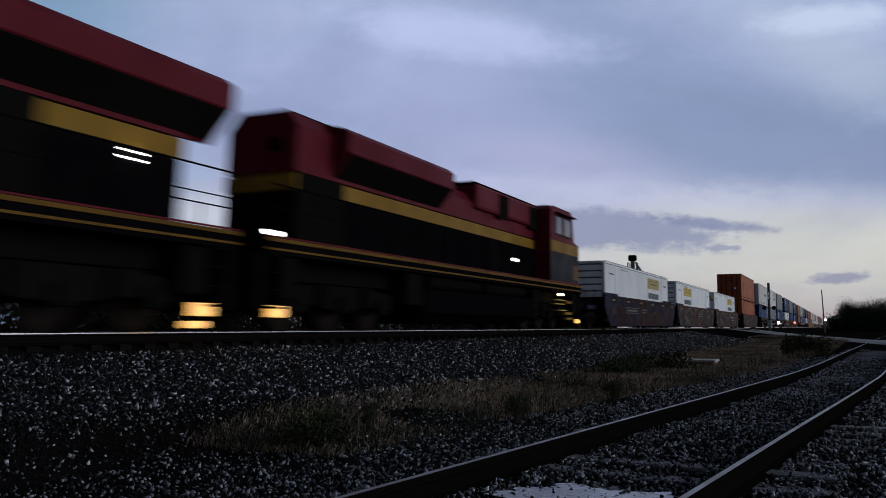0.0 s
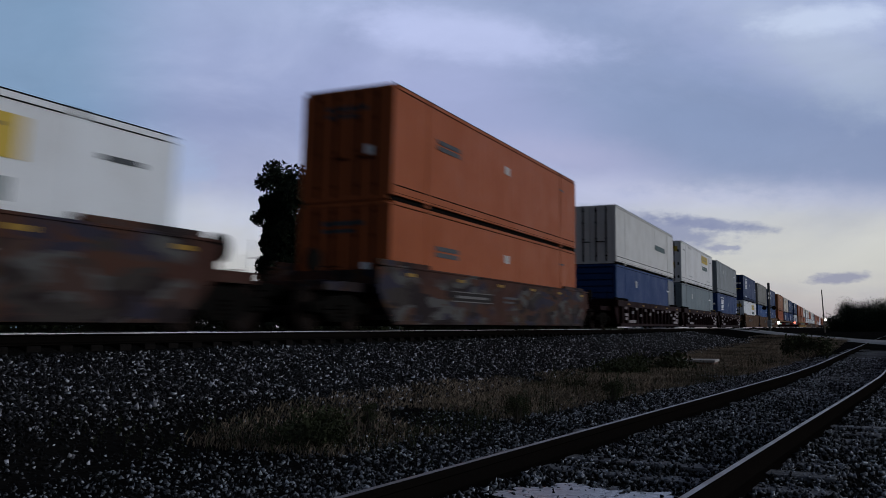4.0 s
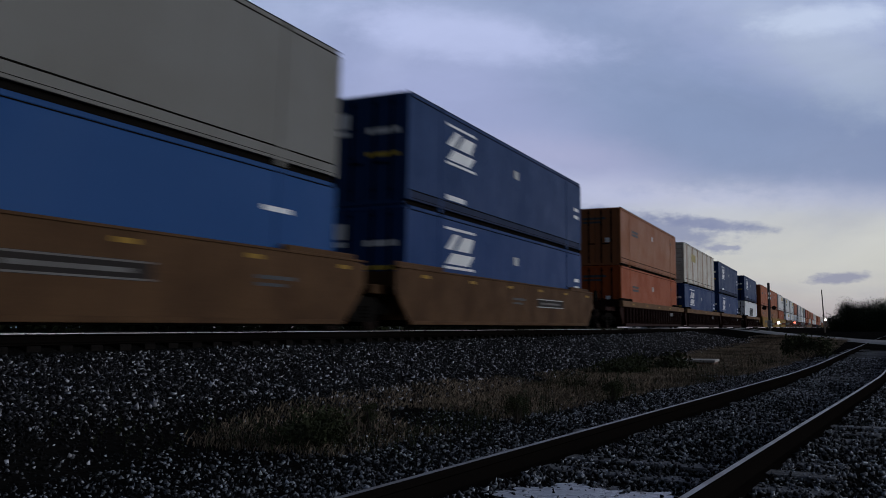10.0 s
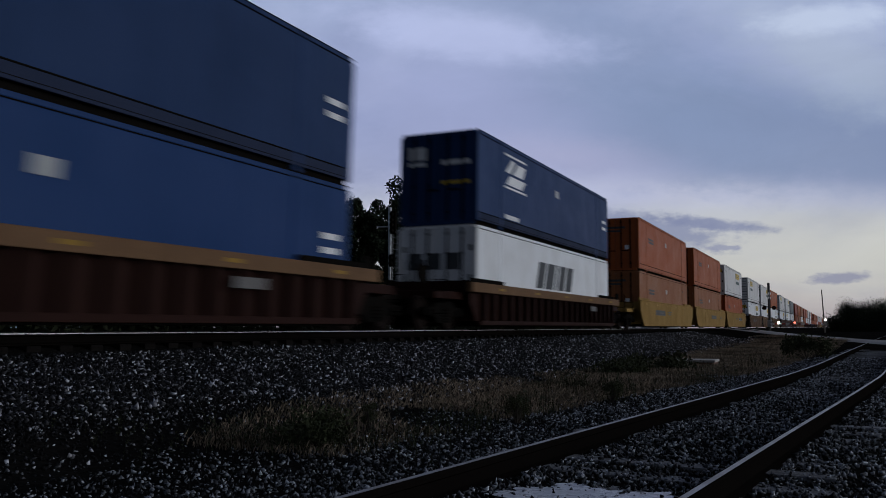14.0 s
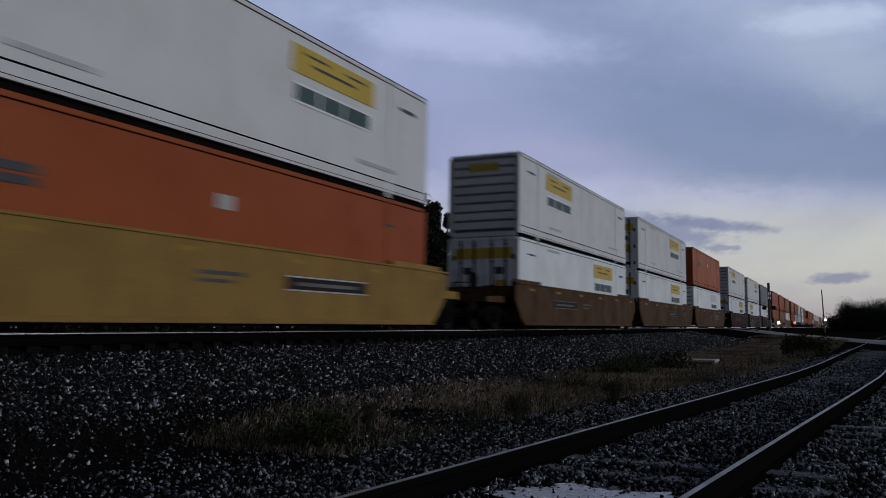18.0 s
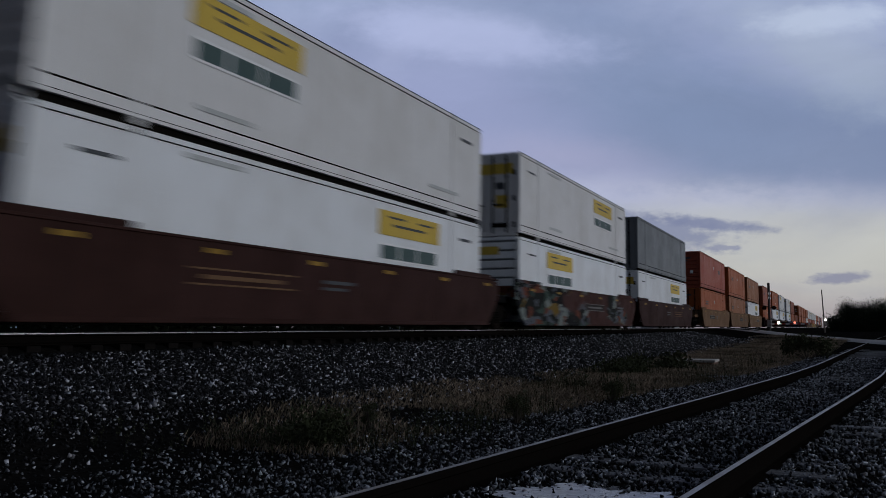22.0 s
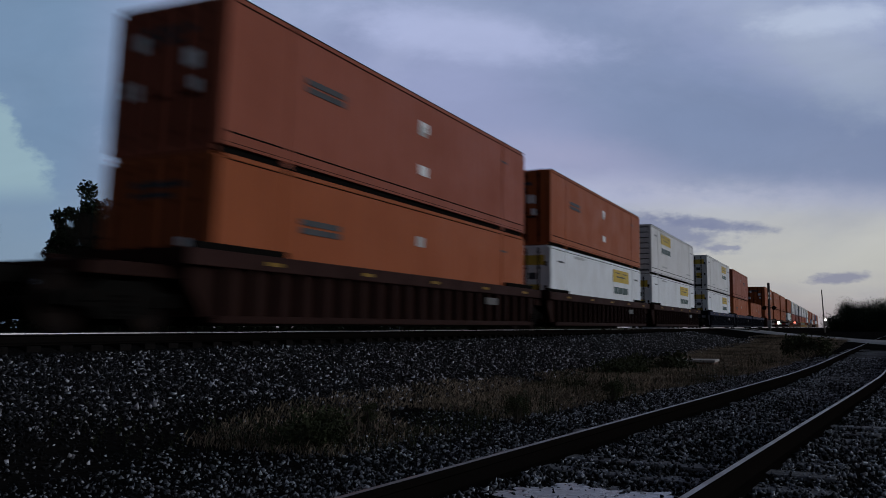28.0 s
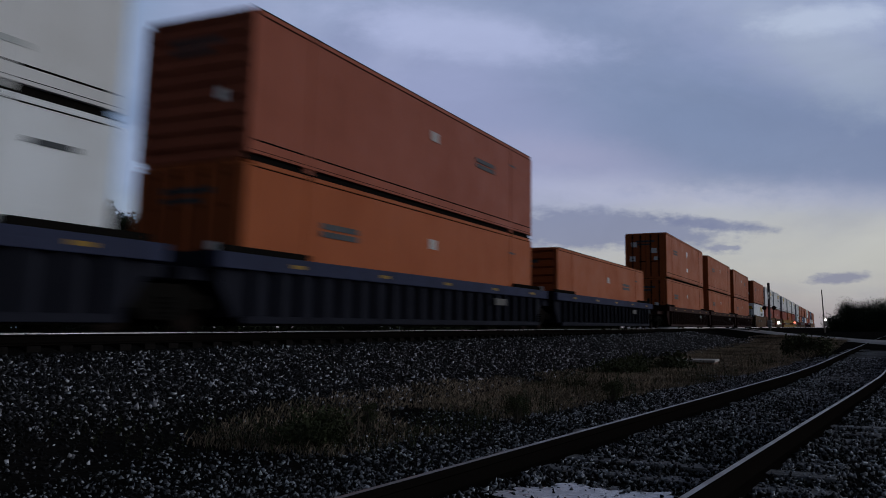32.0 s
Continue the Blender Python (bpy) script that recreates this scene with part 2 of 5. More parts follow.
def rust_stains(mt):
    """Adds brown runs below the seams of a side wall, 2.6 m apart, with torn edges."""
    t = mt.node_tree
    N = t.nodes.new
    b = t.nodes["Principled BSDF"]
    old = b.inputs["Base Color"].links[0].from_socket
    co, sp = N("ShaderNodeTexCoord"), N("ShaderNodeSeparateXYZ")
    t.links.new(co.outputs["Object"], sp.inputs[0])

    def tex(scale, detail, sy, sz):
        mp, n = N("ShaderNodeMapping"), N("ShaderNodeTexNoise")
        mp.inputs["Scale"].default_value = (0.2, sy, sz)
        n.inputs["Scale"].default_value, n.inputs["Detail"].default_value, n.inputs["Roughness"].default_value = scale, detail, 0.65
        t.links.new(co.outputs["Object"], mp.inputs[0])
        t.links.new(mp.outputs[0], n.inputs["Vector"])
        return n.outputs["Fac"]

    def m(op, *vals):
        n = N("ShaderNodeMath")
        n.operation = op
        for i, v in enumerate(vals):
            if isinstance(v, (int, float)):
                n.inputs[i].default_value = v
            else:
                t.links.new(v, n.inputs[i])
        return n.outputs[0]

    y = m("ADD", sp.outputs[1], m("MULTIPLY", m("SUBTRACT", tex(0.9, 3.0, 1.0, 0.8), 0.5), 0.9))
    d = m("PINGPONG", m("ADD", y, 1.2), 1.3)
    n = N("ShaderNodeMapRange")
    n.interpolation_type = "SMOOTHSTEP"
    t.links.new(d, n.inputs[0])
    n.inputs[1].default_value, n.inputs[2].default_value = 0.42, 0.05
    run = m("MULTIPLY", n.outputs[0], m("ADD", 0.35, m("MULTIPLY", tex(3.0, 5.0, 2.5, 0.35), 1.1)))
    mx = N("ShaderNodeMix")
    mx.data_type = "RGBA"
    mx.clamp_factor = True
    t.links.new(run, mx.inputs[0])
    t.links.new(old, mx.inputs[6])
    mx.inputs[7].default_value = (0.20, 0.095, 0.040, 1)
    t.links.new(mx.outputs[2], b.inputs["Base Color"])


rust_stains(RUSTED)
ORANGE = material("container_orange", (0.3060, 0.0810, 0.0234), color2=(0.2070, 0.0585, 0.0234), **P)
ORANGE_PALE = material("container_orange_faded", (0.240, 0.095, 0.038), color2=(0.1890, 0.0684, 0.0324), **P)
ORANGE_DEEP = material("container_orange_deep", (0.285, 0.065, 0.015), color2=(0.1710, 0.0378, 0.0135), **P)
RED = material("container_red_orange", (0.285, 0.068, 0.040), color2=(0.215, 0.046, 0.027), **P)
BLUE = material("container_blue", (0.0126, 0.0396, 0.1305), color2=(0.0108, 0.0306, 0.0900), **P)
BLUE_BRIGHT = material("container_bright_blue", (0.016, 0.060, 0.185), color2=(0.0180, 0.0540, 0.1620), **P)
NAVY = material("container_navy", (0.0135, 0.037, 0.112), color2=(0.0099, 0.0234, 0.0630), **P)
GREY = material("container_grey", (0.158, 0.170, 0.178), color2=(0.0900, 0.0972, 0.0990), **P)
GREY_GREEN = material("container_grey_green", (0.235, 0.255, 0.262), color2=(0.15, 0.16, 0.15), **P)
RUST_ORANGE = material("container_rust_orange", (0.275, 0.080, 0.043), color2=(0.16, 0.045, 0.026), **P)
GREY_BLUE = material("container_grey_blue", (0.150, 0.185, 0.198), color2=(0.1260, 0.1440, 0.1710), **P)
BEIGE = material("container_beige_grey", (0.175, 0.172, 0.158), color2=(0.1350, 0.1260, 0.1080), **P)
Q = dict(rough=0.66, spec=0.035, scale=0.9, amount=0.55, grain=35.0, grain_amount=0.18, bump=0.12, streaks=0.45)
WELL_BROWN = material("well_brown", (0.085, 0.047, 0.023), color2=(0.034, 0.019, 0.013), **Q)
WELL_YELLOW = material("well_yellow", (0.2661, 0.1653, 0.0468), color2=(0.1532, 0.0927, 0.0363), **Q)
WELL_TAN = material("well_tan", (0.150, 0.088, 0.047), color2=(0.085, 0.050, 0.030), **Q)
WELL_MAROON = material("well_maroon", (0.036, 0.0165, 0.0135), color2=(0.0146, 0.0073, 0.0056), **Q)
WELL_RUST = material("well_rust", (0.023, 0.0095, 0.007), color2=(0.0146, 0.0073, 0.0065), **Q)
WELL_BLACK = material("well_black_maroon", (0.0175, 0.0068, 0.0068), color2=(0.0085, 0.0048, 0.0050), **Q)
# wall navy is darker than the chord's: the dimness below is in its colour
WELL_NAVY = material("well_navy", (0.0129, 0.0137, 0.0209), color2=(0.0096, 0.0096, 0.0129), **Q)
CHORD_NAVY = material("well_chord_navy", (0.0323, 0.0371, 0.0685), color2=(0.0242, 0.0242, 0.0363), **Q)
HUES_A = [(0.0, (0.12, 0.115, 0.11)), (0.10, (0.035, 0.026, 0.026)), (0.36, (0.10, 0.05, 0.035)), (0.5, (0.05, 0.045, 0.065)),
          (0.62, (0.085, 0.05, 0.03)), (0.72, (0.06, 0.05, 0.045)), (0.87, (0.09, 0.055, 0.045))]
HUES_B = [(0.0, (0.24, 0.27, 0.25)), (0.16, (0.012, 0.015, 0.012)), (0.42, (0.06, 0.09, 0.075)), (0.54, (0.012, 0.013, 0.014)),
          (0.66, (0.17, 0.055, 0.03)), (0.78, (0.12, 0.13, 0.15)), (0.93, (0.20, 0.13, 0.03))]
HUES_C = [(0.0, (0.03, 0.03, 0.05)), (0.2, (0.010, 0.010, 0.022)), (0.5, (0.022, 0.018, 0.045)), (0.75, (0.012, 0.010, 0.012)), (0.93, (0.11, 0.06, 0.02))]
WELL_GRAFFITI = graffiti_material("well_graffiti", (0.058, 0.028, 0.021), 1, 0.65, HUES_A)
WELL_GRAFFITI_B = graffiti_material("well_graffiti_dark", (0.050, 0.022, 0.018), 4, 0.62, HUES_B)
WELL_GRAFFITI_C = graffiti_material("well_graffiti_black", (0.030, 0.013, 0.012), 2, 0.8, HUES_C)
STEEL_DARK = material("steel_dark", (0.007, 0.0066, 0.006), 0.8, 0.0, (0.010, 0.0075, 0.006), 3.0, 0.6, 60, 0.2, 0.15, spec=0.0)
STEEL_WORN = material("wheel_steel", (0.012, 0.009, 0.008), 0.75, 0.0, (0.020, 0.013, 0.010), 4.0, 0.5, 60, 0.2, 0.05, spec=0.02)
PANEL_DARK = material("data_panel_dark", (0.022, 0.019, 0.018), color2=(0.035, 0.028, 0.024), **Q)
PANEL_LINE = material("data_panel_line", (0.15, 0.145, 0.14), color2=(0.08, 0.07, 0.065), **Q)
STENCIL = material("stencil_worn", (0.27, 0.235, 0.235), color2=(0.08, 0.05, 0.05), **Q)
# greyed blue: the bottom rail's grazing sheen is mixed into its colour
RAIL_BLUE = material("container_rail_sheen_blue", (0.024, 0.032, 0.062), color2=(0.022, 0.03, 0.055), **Q)
REFLECTOR = material("reflector_amber", (0.30, 0.18, 0.025), color2=(0.15, 0.09, 0.02), **P)
SIGN_DULL = material("sign_faded_yellow", (0.34, 0.27, 0.08), color2=(0.36, 0.31, 0.18), **P)
YELLOW = material("sign_yellow", (0.53, 0.375, 0.055), color2=(0.36, 0.26, 0.08), **P)
SIGN_DARK = material("sign_dark_green", (0.05, 0.085, 0.08), color2=(0.10, 0.12, 0.12), **P)
SIGN_WHITE = material("sign_white", (0.75, 0.75, 0.74), color2=(0.5, 0.5, 0.5), **P)
LETTER_FAINT = material("lettering_faint", (0.40, 0.41, 0.40), color2=(0.5, 0.5, 0.48), **P)
LETTER_DARK = material("lettering_dark", (0.05, 0.055, 0.06), color2=(0.12, 0.12, 0.12), **P)
LOCO_RED = material("loco_maroon", (0.110, 0.010, 0.017), 0.5, 0.0, (0.045, 0.007, 0.010), 1.0, 0.4, 50, 0.08, 0.03, streaks=0.4, spec=0.04)
LOCO_YELLOW = material("loco_yellow", (0.225, 0.127, 0.014), 0.5, 0.0, (0.11, 0.055, 0.008), 1.0, 0.6, 50, 0.08, 0.03, streaks=0.5, spec=0.05)
LOCO_BLACK = material("loco_black", (0.0035, 0.0035, 0.0045), 0.6, 0.0, (0.007, 0.006, 0.0055), 1.5, 0.6, 50, 0.15, 0.05, streaks=0.3, spec=0.0)
LOCO_SILL = material("loco_sill_dull_yellow", (0.15, 0.080, 0.014), 0.6, 0.0, (0.05, 0.028, 0.010), 1.0, 0.6, 50, 0.08, 0.03, streaks=0.4, spec=0.03)
LOCO_PANEL = material("loco_blue_black", (0.008, 0.0085, 0.012), 0.5, 0.0, (0.008, 0.008, 0.010), 1.5, 0.5, 50, 0.1, 0.03, spec=0.05)
LOCO_STRIPE = material("loco_red_stripe", (0.34, 0.03, 0.02), 0.4, 0.0, (0.2, 0.03, 0.02), 1.0, 0.4, 50, 0.08, 0.03)
GLASS_DARK = material("cab_glass", (0.02, 0.022, 0.026), 0.08, 0.0, (0.03, 0.03, 0.03), 2.0, 0.3, 50, 0.05, 0.0)
LAMP_WHITE = material("lamp_white", (0.9, 0.9, 0.9), emit=(1.0, 0.93, 0.80), emit_power=9.0)
LAMP_GOLD = material("lamp_gold", (0.9, 0.8, 0.6), emit=(1.0, 0.66, 0.27), emit_power=26.0)
# emission that stands in for lamplight falling on the end steps
STEP_GLOW = material("step_glow", (0.9, 0.7, 0.4), emit=(1.0, 0.47, 0.08), emit_power=1.1)
LENS_DARK = material("unlit_lens", (0.05, 0.01, 0.01), 0.2, 0.0, (0.03, 0.01, 0.01), 3.0, 0.3, 50, 0.05, 0.0)
LAMP_RED = material("lamp_red", (0.8, 0.1, 0.05), emit=(1.0, 0.20, 0.12), emit_power=2.2)
RAIL_TOP = material("rail_polished", (0.29, 0.28, 0.27), 0.48, 1.0, (0.22, 0.19, 0.17), 3.0, 0.5, 80, 0.1, 0.02)
RAIL_SIDE = material("rail_rusty", (0.006, 0.005, 0.0045), 0.9, 0.0, (0.007, 0.006, 0.005), 4.0, 0.6, 80, 0.25, 0.2, spec=0.0)
RAIL_MAIN = material("rail_main_head", (0.48, 0.47, 0.46), 0.30, 1.0, (0.25, 0.22, 0.20), 1.2, 0.6, 80, 0.1, 0.02, stretch=(1, 0.5, 1))
TIE = material("tie_timber", (0.008, 0.007, 0.0065), 0.95, 0.0, (0.012, 0.011, 0.010), 5.0, 0.5, 60, 0.3, 0.4, spec=0.0, stretch=(0.3, 2, 1))
TIE_GREY = material("tie_weathered", (0.17, 0.172, 0.178), 0.85, 0.0, (0.03, 0.03, 0.03), 3.0, 0.9, 60, 0.3, 0.4, stretch=(0.3, 2, 1))
# skewed stone tones paint in the wet glints and the dark gaps between
STONE = material("ballast_stone_glints", (0.39, 0.39, 0.42), 0.7, 0.0, (0.20, 0.20, 0.22), 6.0, 0.6, 50, 0.25, 0.2, island=0.9, skew=13.5, spec=0.07)
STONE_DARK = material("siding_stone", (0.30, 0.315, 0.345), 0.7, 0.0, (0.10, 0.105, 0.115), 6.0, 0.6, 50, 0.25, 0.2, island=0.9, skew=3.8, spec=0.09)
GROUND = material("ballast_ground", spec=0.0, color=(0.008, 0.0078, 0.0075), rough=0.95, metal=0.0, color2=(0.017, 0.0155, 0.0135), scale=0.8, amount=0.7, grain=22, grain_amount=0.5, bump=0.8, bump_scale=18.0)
ROAD = material("road_asphalt", (0.24, 0.235, 0.23), 0.8, 0.0, (0.15, 0.147, 0.145), 0.5, 0.6, 40, 0.2, 0.2)
GRASS = material("dry_grass", (0.235, 0.185, 0.138), 0.95, 0.0, (0.036, 0.036, 0.022), 0.55, 0.95, 20, 0.2, 0.0, island=0.4, spec=0.1)
WEED = material("weed_leaf", (0.040, 0.047, 0.023), 0.95, 0.0, (0.036, 0.030, 0.018), 2.0, 0.6, 20, 0.2, 0.0, island=0.4, spec=0.1)
LEAF = material("tree_leaf", (0.016, 0.024, 0.013), 0.9, 0.0, (0.024, 0.028, 0.016), 0.6, 0.6, 20, 0.2, 0.0, island=0.4, spec=0.1)
BARK = material("tree_bark", (0.055, 0.043, 0.034), 0.9, 0.0, (0.03, 0.025, 0.02), 3.0, 0.6, 20, 0.3, 0.4)
CONCRETE = material("old_concrete", (0.40, 0.38, 0.35), 0.85, 0.0, (0.22, 0.19, 0.16), 3.0, 0.6, 40, 0.2, 0.2)
CLAY = material("rust_brown_block", (0.15, 0.075, 0.045), 0.85, 0.0, (0.08, 0.05, 0.035), 3.0, 0.6, 40, 0.2, 0.2)
MAST_DARK = material("weathered_mast", (0.06, 0.058, 0.058), 0.7, 0.2, (0.035, 0.03, 0.03), 3.0, 0.5, 40, 0.15, 0.1)
WOOD_POLE = material("pole_timber", (0.075, 0.06, 0.05), 0.85, 0.0, (0.045, 0.038, 0.032), 3.0, 0.6, 40, 0.3, 0.2, stretch=(4, 4, 0.4))
GALV = material("galvanised_steel", (0.30, 0.31, 0.32), 0.5, 0.7, (0.18, 0.18, 0.18), 2.0, 0.5, 50, 0.1, 0.05)


# ---- building helpers ----
def part(name, bm, mat, parent, label="", smooth_shade=False):
    """Links a bmesh as one mesh object under a thing or a part."""
    me = bpy.data.meshes.new(name)
    bm.to_mesh(me)
    bm.free()
    me.materials.append(mat)
    if smooth_shade:
        me.polygons.foreach_set("use_smooth", [True] * len(me.polygons))
    ob = new(name, me)
    ob.parent = parent
    if label:
        ob["label"] = label
    return ob


def shared(name, me, parent, loc=(0, 0, 0)):
    """Another object on the same mesh, as a part of parent."""
    ob = new(name, me)
    ob.parent = parent
    ob.location = loc
    return ob


def box(bm, x0, x1, y0, y1, z0, z1):
    v = [bm.verts.new(c) for c in ((x0, y0, z0), (x1, y0, z0), (x1, y1, z0), (x0, y1, z0), (x0, y0, z1), (x1, y0, z1), (x1, y1, z1), (x0, y1, z1))]
    for f in ((0, 3, 2, 1), (4, 5, 6, 7), (0, 1, 5, 4), (1, 2, 6, 5), (2, 3, 7, 6), (3, 0, 4, 7)):
        bm.faces.new([v[i] for i in f])
    return v


def boxes(*dims, bevel=0.0):
    bm = bmesh.new()
    for d in dims:
        box(bm, *d)
    if bevel:
        bmesh.ops.bevel(bm, geom=bm.edges[:], offset=bevel, segments=2, profile=0.5, affect="EDGES")
    return bm


def plate(pts, x0, x1, bm=None):
    """A plate of outline pts in (y, z), from x0 to x1."""
    bm = bm or bmesh.new()
    a = [bm.verts.new((x0, y, z)) for y, z in pts]
    b = [bm.verts.new((x1, y, z)) for y, z in pts]
    n = len(pts)
    bm.faces.new(a)
    bm.faces.new(b[::-1])
    for i in range(n):
        bm.faces.new((a[i], b[i], b[(i + 1) % n], a[(i + 1) % n]))
    bmesh.ops.recalc_face_normals(bm, faces=bm.faces[:])
    return bm


def rod(bm, a, b, r, n=8, r2=None):
    """A round bar from a to b."""
    a, b = Vector(a), Vector(b)
    q = (b - a).to_track_quat("Z", "Y")
    rings = []
    for c, rr in ((a, r), (b, r if r2 is None else r2)):
        rings.append([bm.verts.new(c + q @ Vector((rr * math.cos(k * math.tau / n), rr * math.sin(k * math.tau / n), 0))) for k in range(n)])
    for k in range(n):
        bm.faces.new((rings[0][k], rings[0][(k + 1) % n], rings[1][(k + 1) % n], rings[1][k]))
    bm.faces.new(rings[0][::-1])
    bm.faces.new(rings[1])
    return bm


def lathe(bm, profile, axis="X", n=24):
    """Turns (along, radius) pairs round the axis."""
    rings = []
    for u, r in profile:
        ring = []
        for k in range(n):
            a = k * math.tau / n
            c, s = r * math.cos(a), r * math.sin(a)
            ring.append(bm.verts.new((u, c, s) if axis == "X" else (c, u, s) if axis == "Y" else (c, s, u)))
        rings.append(ring)
    for p, q in zip(rings, rings[1:]):
        for k in range(n):
            bm.faces.new((p[k], p[(k + 1) % n], q[(k + 1) % n], q[k]))
    bm.faces.new(rings[0][::-1])
    bm.faces.new(rings[-1])
    bmesh.ops.recalc_face_normals(bm, faces=bm.faces[:])
    return bm


def raw_mesh(name, verts, faces, mat):
    """A mesh from arrays of vertices (n, 3) and faces (m, k)."""
    verts, faces = np.asarray(verts, np.float32), np.asarray(faces, np.int32)
    me = bpy.data.meshes.new(name)
    me.vertices.add(len(verts))
    me.vertices.foreach_set("co", verts.ravel())
    k = faces.shape[1]
    me.loops.add(faces.size)
    me.loops.foreach_set("vertex_index", faces.ravel())
    me.polygons.add(len(faces))
    me.polygons.foreach_set("loop_start", np.arange(0, faces.size, k, dtype=np.int32))
    me.update(calc_edges=True)
    me.validate()
    me.materials.append(mat)
    return me


def thing(name, label, category, group="", at=(0, 0, 0)):
    ob = new(name)
    ob.empty_display_size = 0.3
    ob.location = at
    return tagged(ob, label, category, group)


rng = np.random.default_rng(7)


# ---- ground ----
def siding_x(y):
    """Centre line of the siding."""
    ys = (-30, 0, 4, 8, 12.7, 17.5, 22.5, 35, 59, 90, 160, 400)
    xs = (-5.0, -1.99, -1.57, -1.13, -0.60, -0.08, 0.31, 1.05, 2.52, 4.5, 9.5, 27.0)
    return np.interp(y, ys, xs)


SIDING_RAIL = 0.215
ROAD_A, ROAD_B = Vector((-9.6, 91.0)), Vector((4.6, 55.5))


def road_offset(x, y):
    """Distance from the middle of the crossing road."""
    d = (ROAD_B - ROAD_A).normalized()
    return (x - ROAD_A.x) * d.y - (y - ROAD_A.y) * d.x


def ground_z(x, y):
    x, y = np.asarray(x, float), np.asarray(y, float)
    main = np.interp(x - XC, (-9.0, -5.6, -1.75, -1.3, 1.3, 1.42, 1.55, 3.3, 5.0, 5.9), (0.0, 0.05, 0.66, 0.80, 0.80, 0.70, 0.655, 0.42, 0.12, 0.0))
    side = np.interp(np.abs(x - siding_x(y)), (0.0, 1.3, 2.2, 2.9), (0.045, 0.045, 0.0, -0.04))
    dip = -0.05 * np.exp(-((x + 4.3) / 1.0) ** 2)
    z = np.maximum(main, side) + dip
    wave = 0.02 * np.sin(x * 1.7 + 0.4 * y) * np.sin(y * 0.9 - 0.3 * x)
    z = z + np.where(np.abs(x - XC) < 1.4, 0.0, wave)
    off = np.abs(road_offset(x, y))
    lift = np.interp(off, (0, 4.2, 8.0), (1.0, 1.0, 0.0)) * np.interp(x, (-30, -16, -12, -9.0, -4, 2, 8, 20), (0.0, 0.6, 0.93, 0.93, 0.5, 0.15, 0.1, 0.0))
    return np.where(np.abs(x - XC) < 1.5, z, np.maximum(z, lift))


def build_ground():
    xs = np.concatenate([[-3000, -1200, -500, -250, -140, -90, -60, -40, -30, -24], np.arange(-20, 6.01, 0.3), [7, 9, 12, 16, 24, 40, 70, 130, 260, 600, 1400, 3000]])
    ys = np.concatenate([[-600, -200, -80, -40, -20, -10, -5], np.arange(0, 30, 0.4), np.arange(30, 120, 1.0), [125, 132, 140, 155, 175, 200, 240, 300, 400, 600, 1000, 1800, 3500]])
    X, Y = np.meshgrid(xs, ys)
    Z = ground_z(X, Y)
    verts = np.stack([X.ravel(), Y.ravel(), Z.ravel()], 1)
    nx, ny = len(xs), len(ys)
    i = (np.arange(ny - 1)[:, None] * nx + np.arange(nx - 1)[None, :]).ravel()
    faces = np.stack([i, i + 1, i + 1 + nx, i + nx], 1)
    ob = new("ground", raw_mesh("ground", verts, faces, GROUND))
    tagged(ob, "dark stony earth with ballast beds under the tracks", "ground", kind="structure")


build_ground()

CHIP_V = np.array([(1.0, 0, 0.1), (-0.5, 0.87, -0.1), (-0.5, -0.87, 0), (0.15, 0.1, 0.95), (-0.1, 0, -0.95)], float)
CHIP_F = np.array([(0, 1, 3), (1, 2, 3), (2, 0, 3), (1, 0, 4), (2, 1, 4), (0, 2, 4)])


def scatter_stones(name, pts, sizes, mat, label):
    """Broken stones lying on the ground at pts: squashed, turned, knocked out of round."""
    n = len(pts)
    nv = len(CHIP_V)
    v = np.repeat(CHIP_V[None], n, 0) + rng.uniform(-0.38, 0.38, (n, nv, 3))
    v *= rng.uniform(0.55, 1.25, (n, 1, 3)) * np.array([1, 1, 0.8])
    a = rng.uniform(0, math.tau, (n, 3))
    for i, j, k in ((0, 1, 0), (1, 2, 1), (0, 2, 2)):
        c, s = np.cos(a[:, k])[:, None], np.sin(a[:, k])[:, None]
        p, q = v[:, :, i].copy(), v[:, :, j].copy()
        v[:, :, i], v[:, :, j] = p * c - q * s, p * s + q * c
    v = v * sizes[:, None, None] + pts[:, None, :]
    f = CHIP_F[None] + (np.arange(n) * nv)[:, None, None]
    ob = new(name, raw_mesh(name, v.reshape(-1, 3), f.reshape(-1, 3), mat))
    return tagged(ob, label, "ballast", kind="stuff")


def wedge(x, y):
    """The stretch of ground before the camera's stand."""
    return (x > -1.40 * y - 1.0) & (x < 0.16 * y + 0.6) & (y > 2.2)


